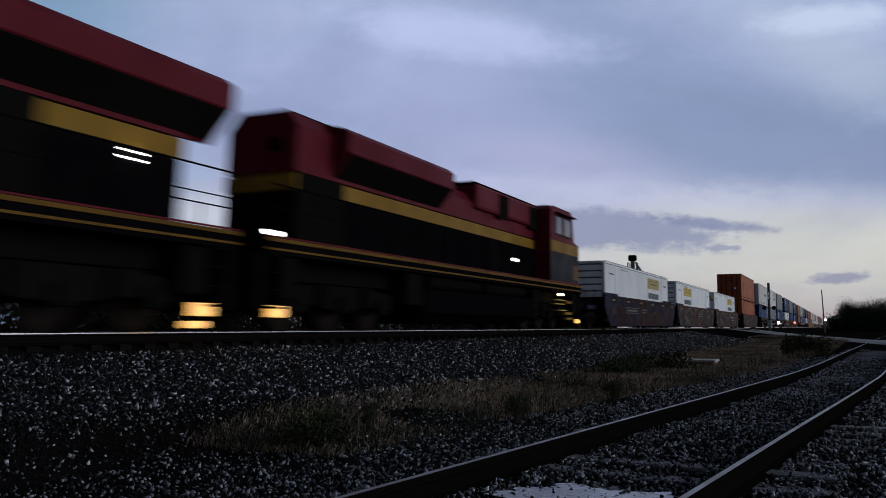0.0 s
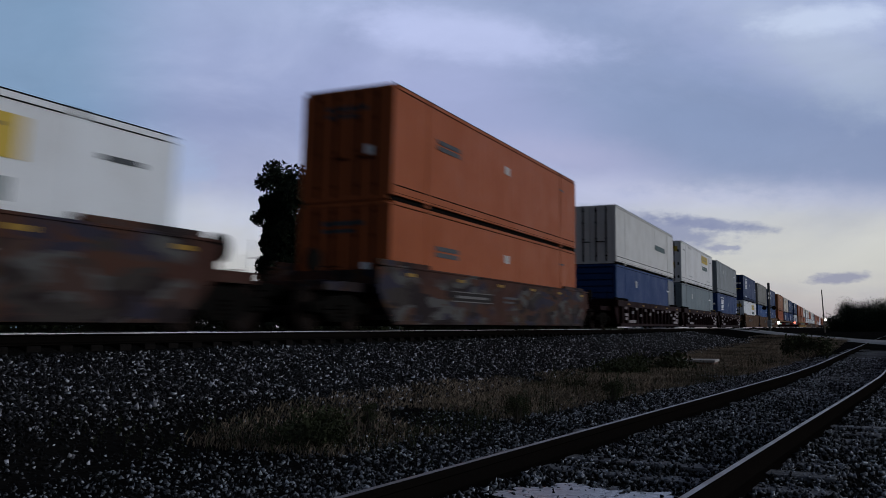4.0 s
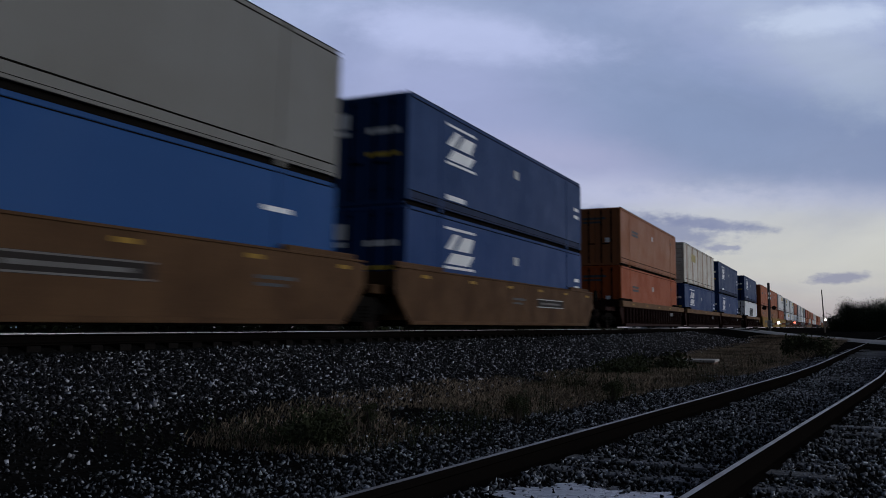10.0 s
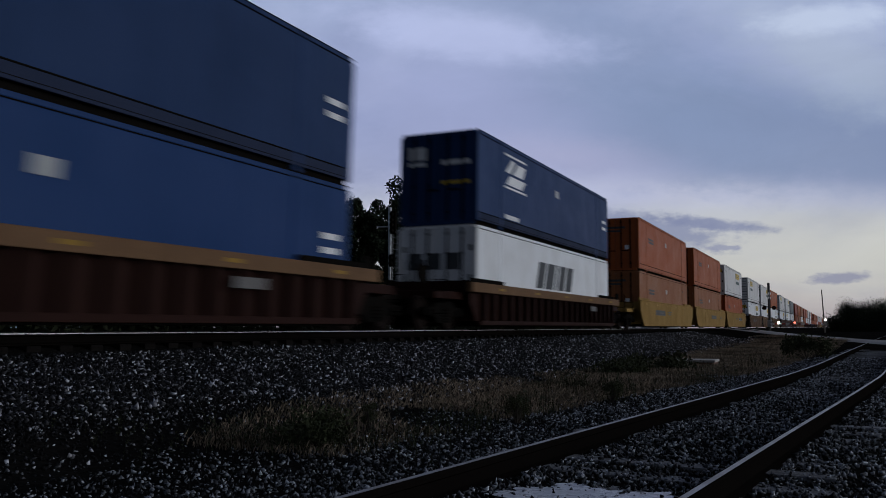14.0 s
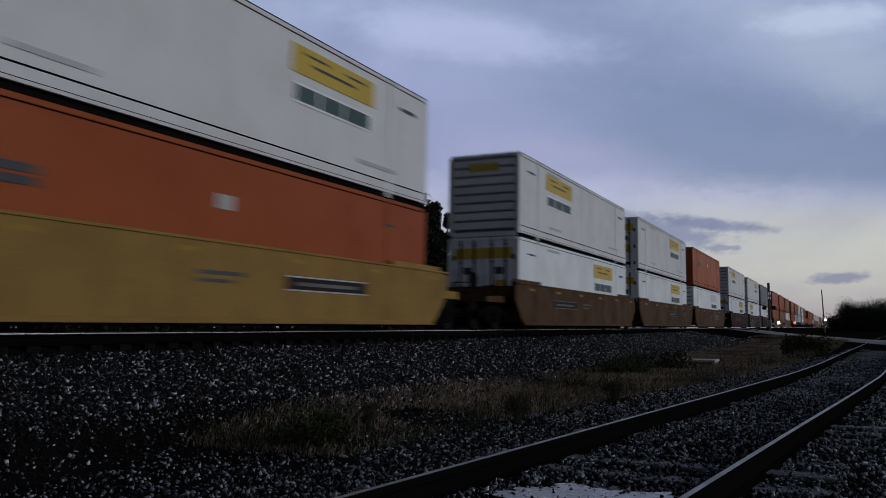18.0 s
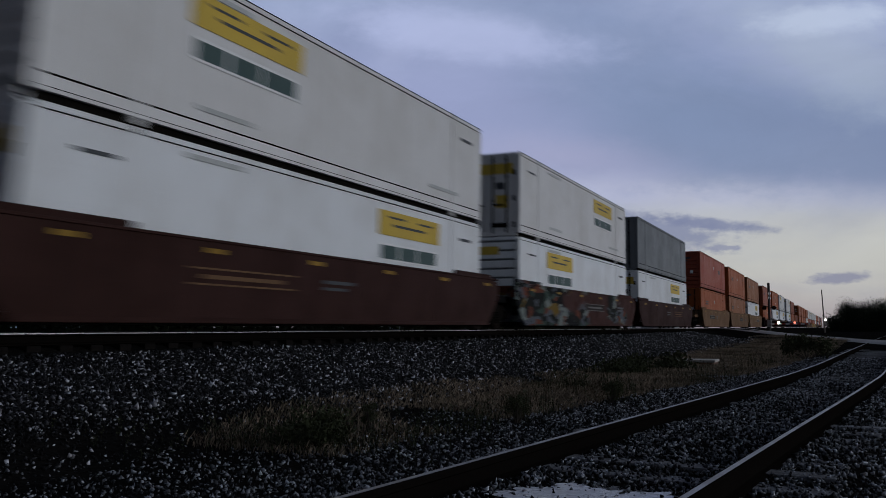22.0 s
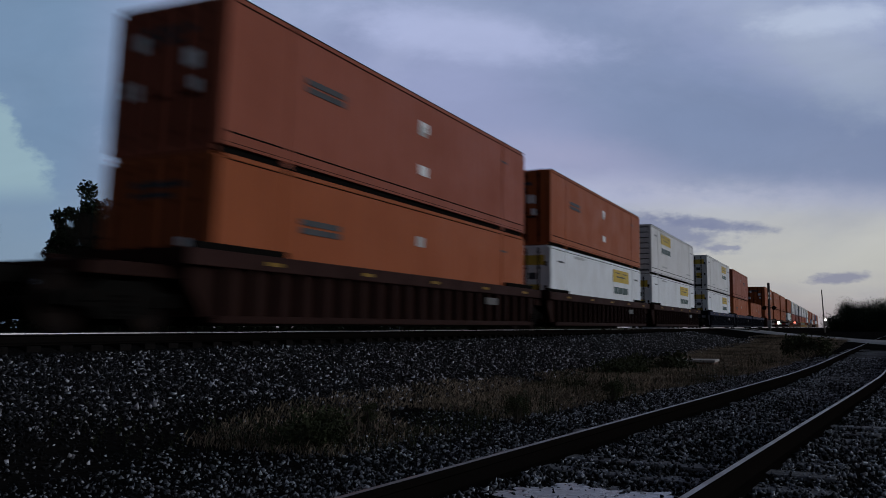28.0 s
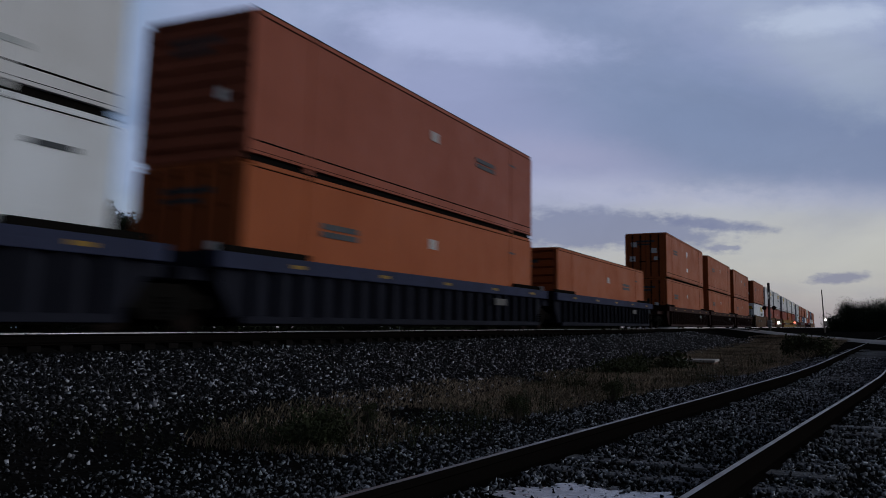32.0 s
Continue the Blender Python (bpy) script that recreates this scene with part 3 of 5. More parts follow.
def build_ballast():
    # shoulder of the main line
    n = 210000
    y = 2.5 + 62 * rng.random(n) ** 1.7
    x = rng.uniform(XC + 1.42, -5.2, n)
    keep = wedge(x, y) & (rng.random(n) < np.clip((np.where(y < 9, -5.75, -5.2) - x) / 1.2, 0.10, 1))
    x, y = x[keep], y[keep]
    s = rng.uniform(0.018, 0.040, len(x)) * (1 + 0.020 * y) * np.where((x > -6.6) & (y < 9), 0.62, 1.0)
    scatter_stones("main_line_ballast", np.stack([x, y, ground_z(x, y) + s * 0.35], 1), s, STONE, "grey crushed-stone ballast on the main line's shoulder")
    # siding bed
    n = 125000
    y = np.where(rng.random(n) < 0.12, rng.uniform(-7.5, 2.5, n), 2.3 + 30 * rng.random(n) ** 1.6)
    x = siding_x(y) + rng.uniform(-4.4, 3.2, n)
    keep = wedge(x, y) | (y < 2.6)
    d = np.abs(x - siding_x(y))
    keep &= (np.abs(d - 0.75) > 0.09) & (rng.random(n) < np.clip((4.3 - d) / 2.4, 0.04, 1))
    puddle = ((x + 1.27) / 0.66) ** 2 + ((y - 4.85) / 0.66) ** 2 < rng.uniform(0.6, 1.3, n)
    keep &= ~(puddle & (rng.random(n) < 0.70))
    x, y = x[keep], y[keep]
    s = rng.uniform(0.009, 0.022, len(x)) * (1 + 0.02 * y)
    wet = ((x + 1.27) / 0.66) ** 2 + ((y - 4.85) / 0.66) ** 2 < 1.1
    lift = np.where(np.abs(x - siding_x(y)) < 1.35, 0.022 * rng.random(len(x)) ** 0.5, 0.0)
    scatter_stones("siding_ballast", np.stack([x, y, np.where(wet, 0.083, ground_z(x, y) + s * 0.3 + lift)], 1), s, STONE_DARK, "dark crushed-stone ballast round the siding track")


build_ballast()


# ---- tracks ----
def rail_profile():
    h = [(0.0, 0.0), (0.07, 0.0), (0.07, 0.012), (0.012, 0.035), (0.010, 0.115), (0.034, 0.128), (0.036, 0.160), (0.028, 0.171)]
    return h + [(-x, z) for x, z in h[::-1][:-1]]


def rail_along(name, path, top, parent, label, wrap=-0.012, half=0.036, head=RAIL_TOP):
    """A rail swept along path (x, y), its head at height top; the running surface is a part of its own."""
    prof = rail_profile()
    bm = bmesh.new()
    rows = []
    for i, (x, y) in enumerate(path):
        a, b = path[max(0, i - 1)], path[min(len(path) - 1, i + 1)]
        d = Vector((b[0] - a[0], b[1] - a[1])).normalized()
        rows.append([bm.verts.new((x + px * d.y, y - px * d.x, top - 0.171 + pz)) for px, pz in prof])
    m = len(prof)
    for p, q in zip(rows, rows[1:]):
        for k in range(m):
            bm.faces.new((p[k], p[(k + 1) % m], q[(k + 1) % m], q[k]))
    bm.faces.new(rows[0])
    bm.faces.new(rows[-1][::-1])
    bmesh.ops.recalc_face_normals(bm, faces=bm.faces[:])
    ob = part(name, bm, RAIL_SIDE, parent, label)
    bm = bmesh.new()
    prev = None
    for i, (x, y) in enumerate(path):
        a, b = path[max(0, i - 1)], path[min(len(path) - 1, i + 1)]
        d = Vector((b[0] - a[0], b[1] - a[1])).normalized()
        row = [bm.verts.new((x + px * d.y, y - px * d.x, top + pz)) for px, pz in ((-half - 0.0015, wrap), (-half, -0.006), (-half + 0.015, 0.003), (half - 0.015, 0.003), (half, -0.006), (half + 0.0015, wrap))]
        if prev:
            for k in range(5):
                bm.faces.new((prev[k], prev[k + 1], row[k + 1], row[k]))
        prev = row
    bmesh.ops.recalc_face_normals(bm, faces=bm.faces[:])
    part("running_surface", bm, head, ob, "worn bright running surface")
    return ob


def build_tracks():
    main = thing("main_track", "main line track with dark timber ties and bright rails", "track")
    main["kind"] = "structure"
    ys = [-400, -100, 0, 60, 120, 300, 700, 1500]
    for sx in (-0.75, 0.75):
        rail_along("rail", [(XC + sx, y) for y in ys], RAIL, main, "steel rail with rust-brown web", -0.021, head=RAIL_MAIN)
    tie = boxes((-1.3, 1.3, -0.115, 0.115, -0.17, 0.0), bevel=0.012)
    first = part("tie", tie, TIE, main)
    first.location = (XC, 4.0, 0.829)
    for k in range(1, 150):
        shared("tie", first.data, main, (XC + random.uniform(-0.03, 0.03), 4.0 + 0.53 * k, 0.829))
    side = thing("siding_track", "little-used siding track on dark timber ties", "track")
    side["kind"] = "structure"
    ys = np.concatenate([np.arange(-8, 60, 1.0), np.arange(60, 160, 8.0)])
    for sx in (-0.75, 0.75):
        path = []
        for y in ys:
            slope = float(siding_x(y + 0.5) - siding_x(y - 0.5))
            n = Vector((1, -slope)).normalized()
            path.append((float(siding_x(y)) + n.x * sx, float(y) + n.y * sx))
        rail_along("rail", path, SIDING_RAIL, side, "rusty steel rail with a worn bright head", -0.018, 0.030)
    a = part("tie", boxes((-1.28, 1.28, -0.11, 0.11, -0.16, 0.0), bevel=0.012), TIE_GREY, side)
    k = 0
    for y in np.arange(-7.3, 55, 0.56):
        slope = float(siding_x(y + 0.5) - siding_x(y - 0.5))
        ob = a if k == 0 else shared("tie", a.data, side)
        ob.location = (float(siding_x(y)) + random.uniform(-0.05, 0.05), float(y), 0.052 + random.uniform(-0.014, 0.014))
        ob.rotation_euler = (random.uniform(-0.02, 0.02), random.uniform(-0.01, 0.01), -math.atan(slope) + random.uniform(-0.03, 0.03))
        k += 1


build_tracks()


# ---- containers ----
CL, CW, CH = 16.154, 1.295, 2.90
MOVERS = []
PROTOS = {}


def corrugated(bm, x, out, y0, y1, z0, z1, period=0.42, depth=0.006):
    """A side wall of shallow upright corrugations."""
    pts = []
    n = int((y1 - y0) / period)
    p = (y1 - y0) / n
    for i in range(n):
        a = y0 + i * p
        pts += [(a, 0), (a + 0.30 * p, 0), (a + 0.42 * p, depth), (a + 0.88 * p, depth)]
    pts.append((y1, 0))
    lo = [bm.verts.new((x - out * d, y, z0)) for y, d in pts]
    hi = [bm.verts.new((x - out * d, y, z1)) for y, d in pts]
    for i in range(len(pts) - 1):
        bm.faces.new((lo[i], lo[i + 1], hi[i + 1], hi[i]) if out > 0 else (hi[i], hi[i + 1], lo[i + 1], lo[i]))


def panel(name, mat, root, y0, y1, z0, z1, label="", out=0.012):
    return part(name, boxes((CW + 0.002, CW + out, y0, y1, z0, z1)), mat, root, label)


def container(kind, paint, label, sign="", front="doors", marks="", rail_paint=None):
    """A 16 m freight container with its origin at the bottom of the end that leads."""
    key = (kind, sign, front, marks)
    if key in PROTOS:
        return copy_thing(PROTOS[key], Matrix())
    root = thing("freight_container", label, "container", "containers on the train")
    marks = marks.split()
    bm = bmesh.new()
    corrugated(bm, CW - 0.006, 1, 0.16, CL - 0.16, 0.17, CH - 0.10)
    corrugated(bm, -CW + 0.006, -1, 0.16, CL - 0.16, 0.17, CH - 0.10, 1.2)
    part("side_wall", bm, paint, root)
    part("roof", boxes((-CW + 0.05, CW - 0.05, 0.05, CL - 0.05, CH - 0.05, CH - 0.02)), paint, root)
    part("floor", boxes((-CW + 0.10, CW - 0.10, 0.06, CL - 0.06, 0.01, 0.16)), STEEL_DARK, root)
    rails = rail_paint or paint
    for sx in (-1, 1):
        a, b = sorted((sx * (CW - 0.09), sx * CW))
        part("top_rail", boxes((a, b, 0.14, CL - 0.14, CH - 0.115, CH - 0.012), bevel=0.012), rails, root)
        part("bottom_rail", boxes((a, b, 0.14, CL - 0.14, 0.115, 0.355), bevel=0.012), RAIL_BLUE if kind in ("navy", "blue") else rails, root)
        if sx > 0:
            part("roof_seam", boxes((CW - 0.05, CW + 0.004, 0.05, CL - 0.05, CH - 0.030, CH - 0.008)), STEEL_DARK, root)
        part("rail_groove", boxes((sx * CW - 0.004, sx * CW + 0.004, 0.16, CL - 0.16, 0.352, 0.382)), STEEL_DARK, root)
        if sx > 0:
            for z, h in ((0.172, 0.012), (CH - 0.138, 0.018)):
                part("rail_groove", boxes((CW - 0.004, CW + 0.003, 0.16, CL - 0.16, z, z + h)), STEEL_DARK, root)
        for y in (0.0, CL - 0.16):
            part("corner_post", boxes((a - (0.06 if sx > 0 else 0), b + (0.06 if sx < 0 else 0), y, y + 0.16, 0.10, CH - 0.10), bevel=0.012), paint, root)
        for y in (1.98, CL - 2.14) if sx > 0 else ():
            part("lifting_post", boxes((sx * CW - 0.014, sx * CW + 0.006, y, y + 0.16, 0.165, CH - 0.115)), paint, root)
            for z in (0.0, CH - 0.12):
                part("corner_casting", boxes((a, b, y - 0.02, y + 0.18, z, z + (0.13 if z else 0.12)), bevel=0.015), STEEL_DARK if z else rails, root)
    # leading end
    if front == "doors":
        for sx in (-1, 1):
            a, b = sorted((sx * 0.015, sx * 1.13))
            dr = part("door", boxes((a, b, 0.02, 0.08, 0.17, CH - 0.13), bevel=0.01), paint, root)
            for k in (0.32, 0.82):
                bm = bmesh.new()
                rod(bm, (sx * k, 0.0, 0.12), (sx * k, 0.0, CH - 0.10), 0.032, 6)
                for z in (0.35, 1.2, 2.0, 2.6):
                    box(bm, sx * k - 0.05, sx * k + 0.05, -0.02, 0.02, z, z + 0.07)
                part("lock_rod", bm, STEEL_DARK, dr, "dark steel lock rod")
            part("door_handle", boxes((sx * 0.36 - 0.02, sx * 0.36 + 0.36, -0.025, -0.005, 1.05, 1.11)), STEEL_DARK, dr)
            if kind in ("white", "dullwhite"):
                part("lettering_bar", boxes((sx * 0.57 - 0.16, sx * 0.57 + 0.16, 0.012, 0.022, 1.62, 1.86)), LETTER_DARK, dr)
                for z in (0.3, 1.2, 2.1):
                    part("door_hinge", boxes((sx * 1.09 - 0.05, sx * 1.09 + 0.05, 0.0, 0.022, z, z + 0.18)), STEEL_DARK, dr)
                part("latch_box", boxes((sx * 0.57 - 0.30, sx * 0.57 + 0.30, 0.0, 0.022, 0.30, 0.46)), STEEL_DARK, dr)
    else:
        # on white kinds the wall is greyed to paint the shade between ribs
        part("end_wall", boxes((-1.14, 1.14, 0.12, 0.16, 0.17, CH - 0.13)), GREY if kind in ("white", "dullwhite") else paint, root)
        for k in range(8):
            z = 0.28 + 0.31 * k
            part("end_rib", boxes((-1.12, 1.12, 0.012, 0.12, z, z + 0.245), bevel=0.015), paint, root)
    part("header", boxes((-CW + 0.12, CW - 0.12, 0.004, 0.11, CH - 0.13, CH - 0.015), bevel=0.01), rails, root)
    part("threshold", boxes((-CW + 0.12, CW - 0.12, 0.004, 0.11, 0.012, 0.17), bevel=0.01), rails, root)
    part("rear_wall", boxes((-CW + 0.12, CW - 0.12, CL - 0.09, CL - 0.04, 0.02, CH - 0.02)), paint, root)
    # writing and signs as plain panels
    if "sign" in marks or "dull" in marks:
        sign_paint = YELLOW if "sign" in marks else SIGN_DULL
        y = {"fore": 3.05, "aft": 9.85, "": 9.85}[sign]
        pl = panel("sign_panel", sign_paint, root, y, y + 3.35, 1.99, 2.58, "yellow sign panel")
        for z, h, a, b in ((2.41, 0.05, 0.45, 1.35), (2.40, 0.05, 2.05, 2.95), (2.22, 0.06, 0.7, 2.5)):
            part("lettering_bar", boxes((CW + 0.012, CW + 0.016, y + a, y + b, z, z + h)), LETTER_DARK, pl)
        pl = panel("sign_panel", SIGN_WHITE, root, y + 0.1, y + 3.25, 1.38, 1.80, "white panel with dark green bars")
        for a, b in ((0.15, 1.0), (1.08, 2.0), (2.06, 3.15)):
            part("lettering_bar", boxes((CW + 0.012, CW + 0.016, y + a, y + b, 1.43, 1.75)), SIGN_DARK, pl)
        if front == "doors" and "sign" in marks:
            part("sign_panel", boxes((-1.05, 1.05, 0.006, 0.016, 2.15, 2.52)), YELLOW, root, "yellow sign panel")
            part("placard", boxes((0.42, 0.88, 0.006, 0.016, 0.98, 1.42)), YELLOW, root, "small yellow placard")
        if front == "ribs" and "sign" in marks:
            part("sign_panel", boxes((-0.55, 0.55, 0.0, 0.014, 2.28, 2.56)), YELLOW, root, "small yellow sign panel")
        panel("lettering_bar", LETTER_DARK, root, 0.9, 1.7, 2.3, 2.36)
        panel("lettering_bar", LETTER_DARK, root, 14.6, 15.4, 2.25, 2.33)
        for a, b, z in ((3.4, 4.9, 0.56), (12.6, 14.4, 0.60), (3.2, 4.7, 2.60)):
            panel("lettering_bar", LETTER_FAINT, root, a, b, z, z + 0.09, "faint grey lettering bar")
    if "logo" in marks:
        bm = bmesh.new()
        for z, a, b in ((2.50, 2.35, 4.45), (1.42, 2.35, 4.45)):
            box(bm, CW + 0.002, CW + 0.012, a, b, z, z + 0.07)
        part("emblem_bar", bm, SIGN_WHITE, root)
        bm = bmesh.new()
        for pts in (((2.40, 1.95), (3.0, 2.40), (3.35, 2.40), (2.85, 1.95)), ((3.1, 1.95), (3.6, 2.36), (4.4, 2.36), (4.1, 1.95)), ((2.45, 1.55), (2.85, 1.86), (4.4, 1.86), (4.0, 1.55))):
            plate(pts, CW + 0.002, CW + 0.012, bm)
        part("emblem", bm, SIGN_WHITE, root, "white emblem of slanted blocks")
        panel("lettering_bar", SIGN_WHITE, root, 2.4, 3.7, 0.42, 0.56)
        for z in (1.65, 1.35):
            panel("lettering_bar", SIGN_WHITE, root, 15.1, 15.75, z, z + 0.13)
        panel("placard", LETTER_FAINT, root, 7.9, 8.3, 1.85, 2.12)
        part("lettering_bar", boxes((0.1, 1.05, 0.004, 0.016, 1.85, 2.0)), SIGN_WHITE, root)
        part("lettering_bar", boxes((0.1, 1.05, 0.004, 0.016, 1.25, 1.36)), YELLOW, root)
        part("emblem", boxes((-1.02, -0.42, 0.004, 0.016, 2.05, 2.45), (-1.02, -0.42, 0.004, 0.016, 1.85, 1.98)), SIGN_WHITE, root)
    if "text" in marks:
        y = 2.6 if sign != "aft" else 11.0
        for z in (1.85, 1.68):
            panel("lettering_bar", LETTER_DARK, root, y, y + 1.5, z, z + 0.12)
        panel("lettering_bar", LETTER_DARK, root, 13.9, 14.4, 2.2, 2.26)
        fy = 0.006 if front == "doors" else 0.0
        part("lettering_bar", boxes((-0.62, 0.55, fy, 0.018, 2.30, 2.42), (-0.62, 0.35, fy, 0.018, 2.12, 2.22)), LETTER_DARK, root)
        part("placard", boxes((0.52, 0.74, fy, 0.018, 1.15, 1.38)), SIGN_WHITE, root, "pale placard")
        panel("placard", LETTER_FAINT, root, 7.85, 8.25, 1.86, 2.12, "pale placard")
    if "pair" in marks:
        for z in (1.98, 0.82):
            panel("placard", SIGN_WHITE, root, 7.9, 8.4, z, z + 0.26, "pale placard")
        for x, z in ((-0.9, 2.0), (0.35, 1.6), (-1.0, 1.1)):
            part("placard", boxes((x, x + 0.35, 0.004, 0.016, z, z + 0.32)), SIGN_WHITE, root)
    if "plain" in marks:
        panel("placard", LETTER_FAINT, root, 4.4, 4.8, 1.9, 2.25, "pale placard")
        panel("lettering_bar", SIGN_WHITE, root, 13.6, 14.5, 2.0, 2.1)
    if "letters" in marks:
        y = 5.6
        for k, (a, b) in enumerate(((0.0, 0.85), (1.0, 2.0), (2.15, 2.45), (2.6, 3.4), (3.55, 4.4))):
            shape = ((a, 0.7), (a + 0.38, 1.75), (b + 0.30, 1.75), (b - 0.08, 0.7))
            if k < 3:
                part("block_mark", boxes((-0.95 + 0.62 * k, -0.50 + 0.62 * k, 0.002, 0.018, 1.55, 2.05)), LETTER_DARK, root)
            part("block_mark", plate([(y + a, b * 0.9 + 0.58) for a, b in shape], CW + 0.002, CW + 0.012), LETTER_DARK, root)
    if "pale_sign" in marks:
        panel("sign_panel", OFFWHITE, root, 9.85, 13.2, 1.99, 2.58, "faded sign panel")
        panel("sign_panel", SIGN_DARK, root, 9.95, 13.1, 1.45, 1.75, "dark sign panel")
    if "rust_posts" in marks:
        panel("sign_panel", SIGN_DULL, root, 3.4, 5.4, 1.75, 2.3, "faded yellow sign panel")
    if "grey_end" in marks:
        panel("rear_panel", GREY, root, 14.0, CL - 0.17, 0.36, CH - 0.12, "grey replacement side panel")
    PROTOS[key] = root
    return root


PAINT = {"white": WHITE, "dullwhite": DULLWHITE, "offwhite": OFFWHITE, "rusted": RUSTED, "orange": ORANGE, "pale": ORANGE_PALE, "deep": ORANGE_DEEP, "red": RED,
         "blue": BLUE, "bright": BLUE_BRIGHT, "navy": NAVY, "grey": GREY, "greyblue": GREY_BLUE, "beige": BEIGE, "greygreen": GREY_GREEN, "rust": RUST_ORANGE}
LABELS = {"dullwhite": "dull white freight container with yellow sign panels", "white": "white freight container with yellow sign panels", "offwhite": "off-white freight container with a faded sign panel",
          "rusted": "white freight container with brown rust streaks", "orange": "weathered orange freight container on the train",
          "pale": "faded orange freight container on the train", "deep": "deep orange freight container on the train",
          "red": "red-orange freight container on the train", "blue": "dark blue freight container on the train",
          "bright": "bright blue freight container on the train", "navy": "navy blue freight container with a white emblem",
          "grey": "plain grey freight container on the train", "greyblue": "blue-grey freight container on the train", "beige": "beige-grey freight container on the train",
          "greygreen": "grey-green freight container on the train", "rust": "rust-orange freight container on the train"}


# ---- rolling gear ----
def wheelset_mesh(r):
    bm = bmesh.new()
    for s in (-1, 1):
        x = s * 0.75
        lathe(bm, [(x - s * 0.065, 0.12), (x - s * 0.07, r + 0.028), (x - s * 0.045, r + 0.028), (x - s * 0.03, r), (x + s * 0.065, r - 0.006), (x + s * 0.07, r - 0.06),
                   (x + s * 0.035, r - 0.075), (x + s * 0.02, 0.19), (x + s * 0.06, 0.16), (x + s * 0.06, 0.10)], "X", 28)
        # cast holes that let the turning show
        for k in range(4):
            a = k * math.tau / 4
            c, q = 0.30 * math.cos(a), 0.30 * math.sin(a)
            box(bm, x + s * 0.02 - 0.012, x + s * 0.02 + 0.012, c - 0.05, c + 0.05, q - 0.05, q + 0.05)
    rod(bm, (-1.05, 0, 0), (1.05, 0, 0), 0.085, 10)
    me = bpy.data.meshes.new("wheelset")
    bm.to_mesh(me)
    bm.free()
    me.materials.append(STEEL_WORN)
    return me


WHEEL_R = 0.46
WHEELS = wheelset_mesh(WHEEL_R)
BIG_R = 0.53
WHEELS_BIG = wheelset_mesh(BIG_R)


def truck(parent, y):
    """A two-axle truck under a freight car."""
    root = part("truck", boxes((-0.95, 0.95, -0.2, 0.2, 0.35, 0.72), bevel=0.03), STEEL_DARK, parent)
    root.location = (0, y, 0)
    for sx in (-1, 1):
        pts = [(-1.22, 0.40), (-1.22, 0.60), (-0.75, 0.64), (-0.45, 0.78), (0.45, 0.78), (0.75, 0.64), (1.22, 0.60), (1.22, 0.40), (0.62, 0.38), (0.42, 0.20), (-0.42, 0.20), (-0.62, 0.38)]
        a, b = sorted((sx * 0.94, sx * 1.08))
        part("side_frame", plate(pts, a, b), STEEL_DARK, root)
        if sx > 0:
            for yy in (-0.88, 0.88):
                part("bearing", rod(bmesh.new(), (1.02, yy, 0.46), (1.16, yy, 0.46), 0.11, 10), STEEL_DARK, root)
            part("spring", lathe(bmesh.new(), [(0.24 + 0.04 * k, 0.15 if k % 2 else 0.19) for k in range(9)], "Z", 10), STEEL_DARK, root).location = (1.0, 0, 0)
    for yy in (-0.88, 0.88):
        shared("wheelset", WHEELS, root, (0, yy, WHEEL_R))
    return root


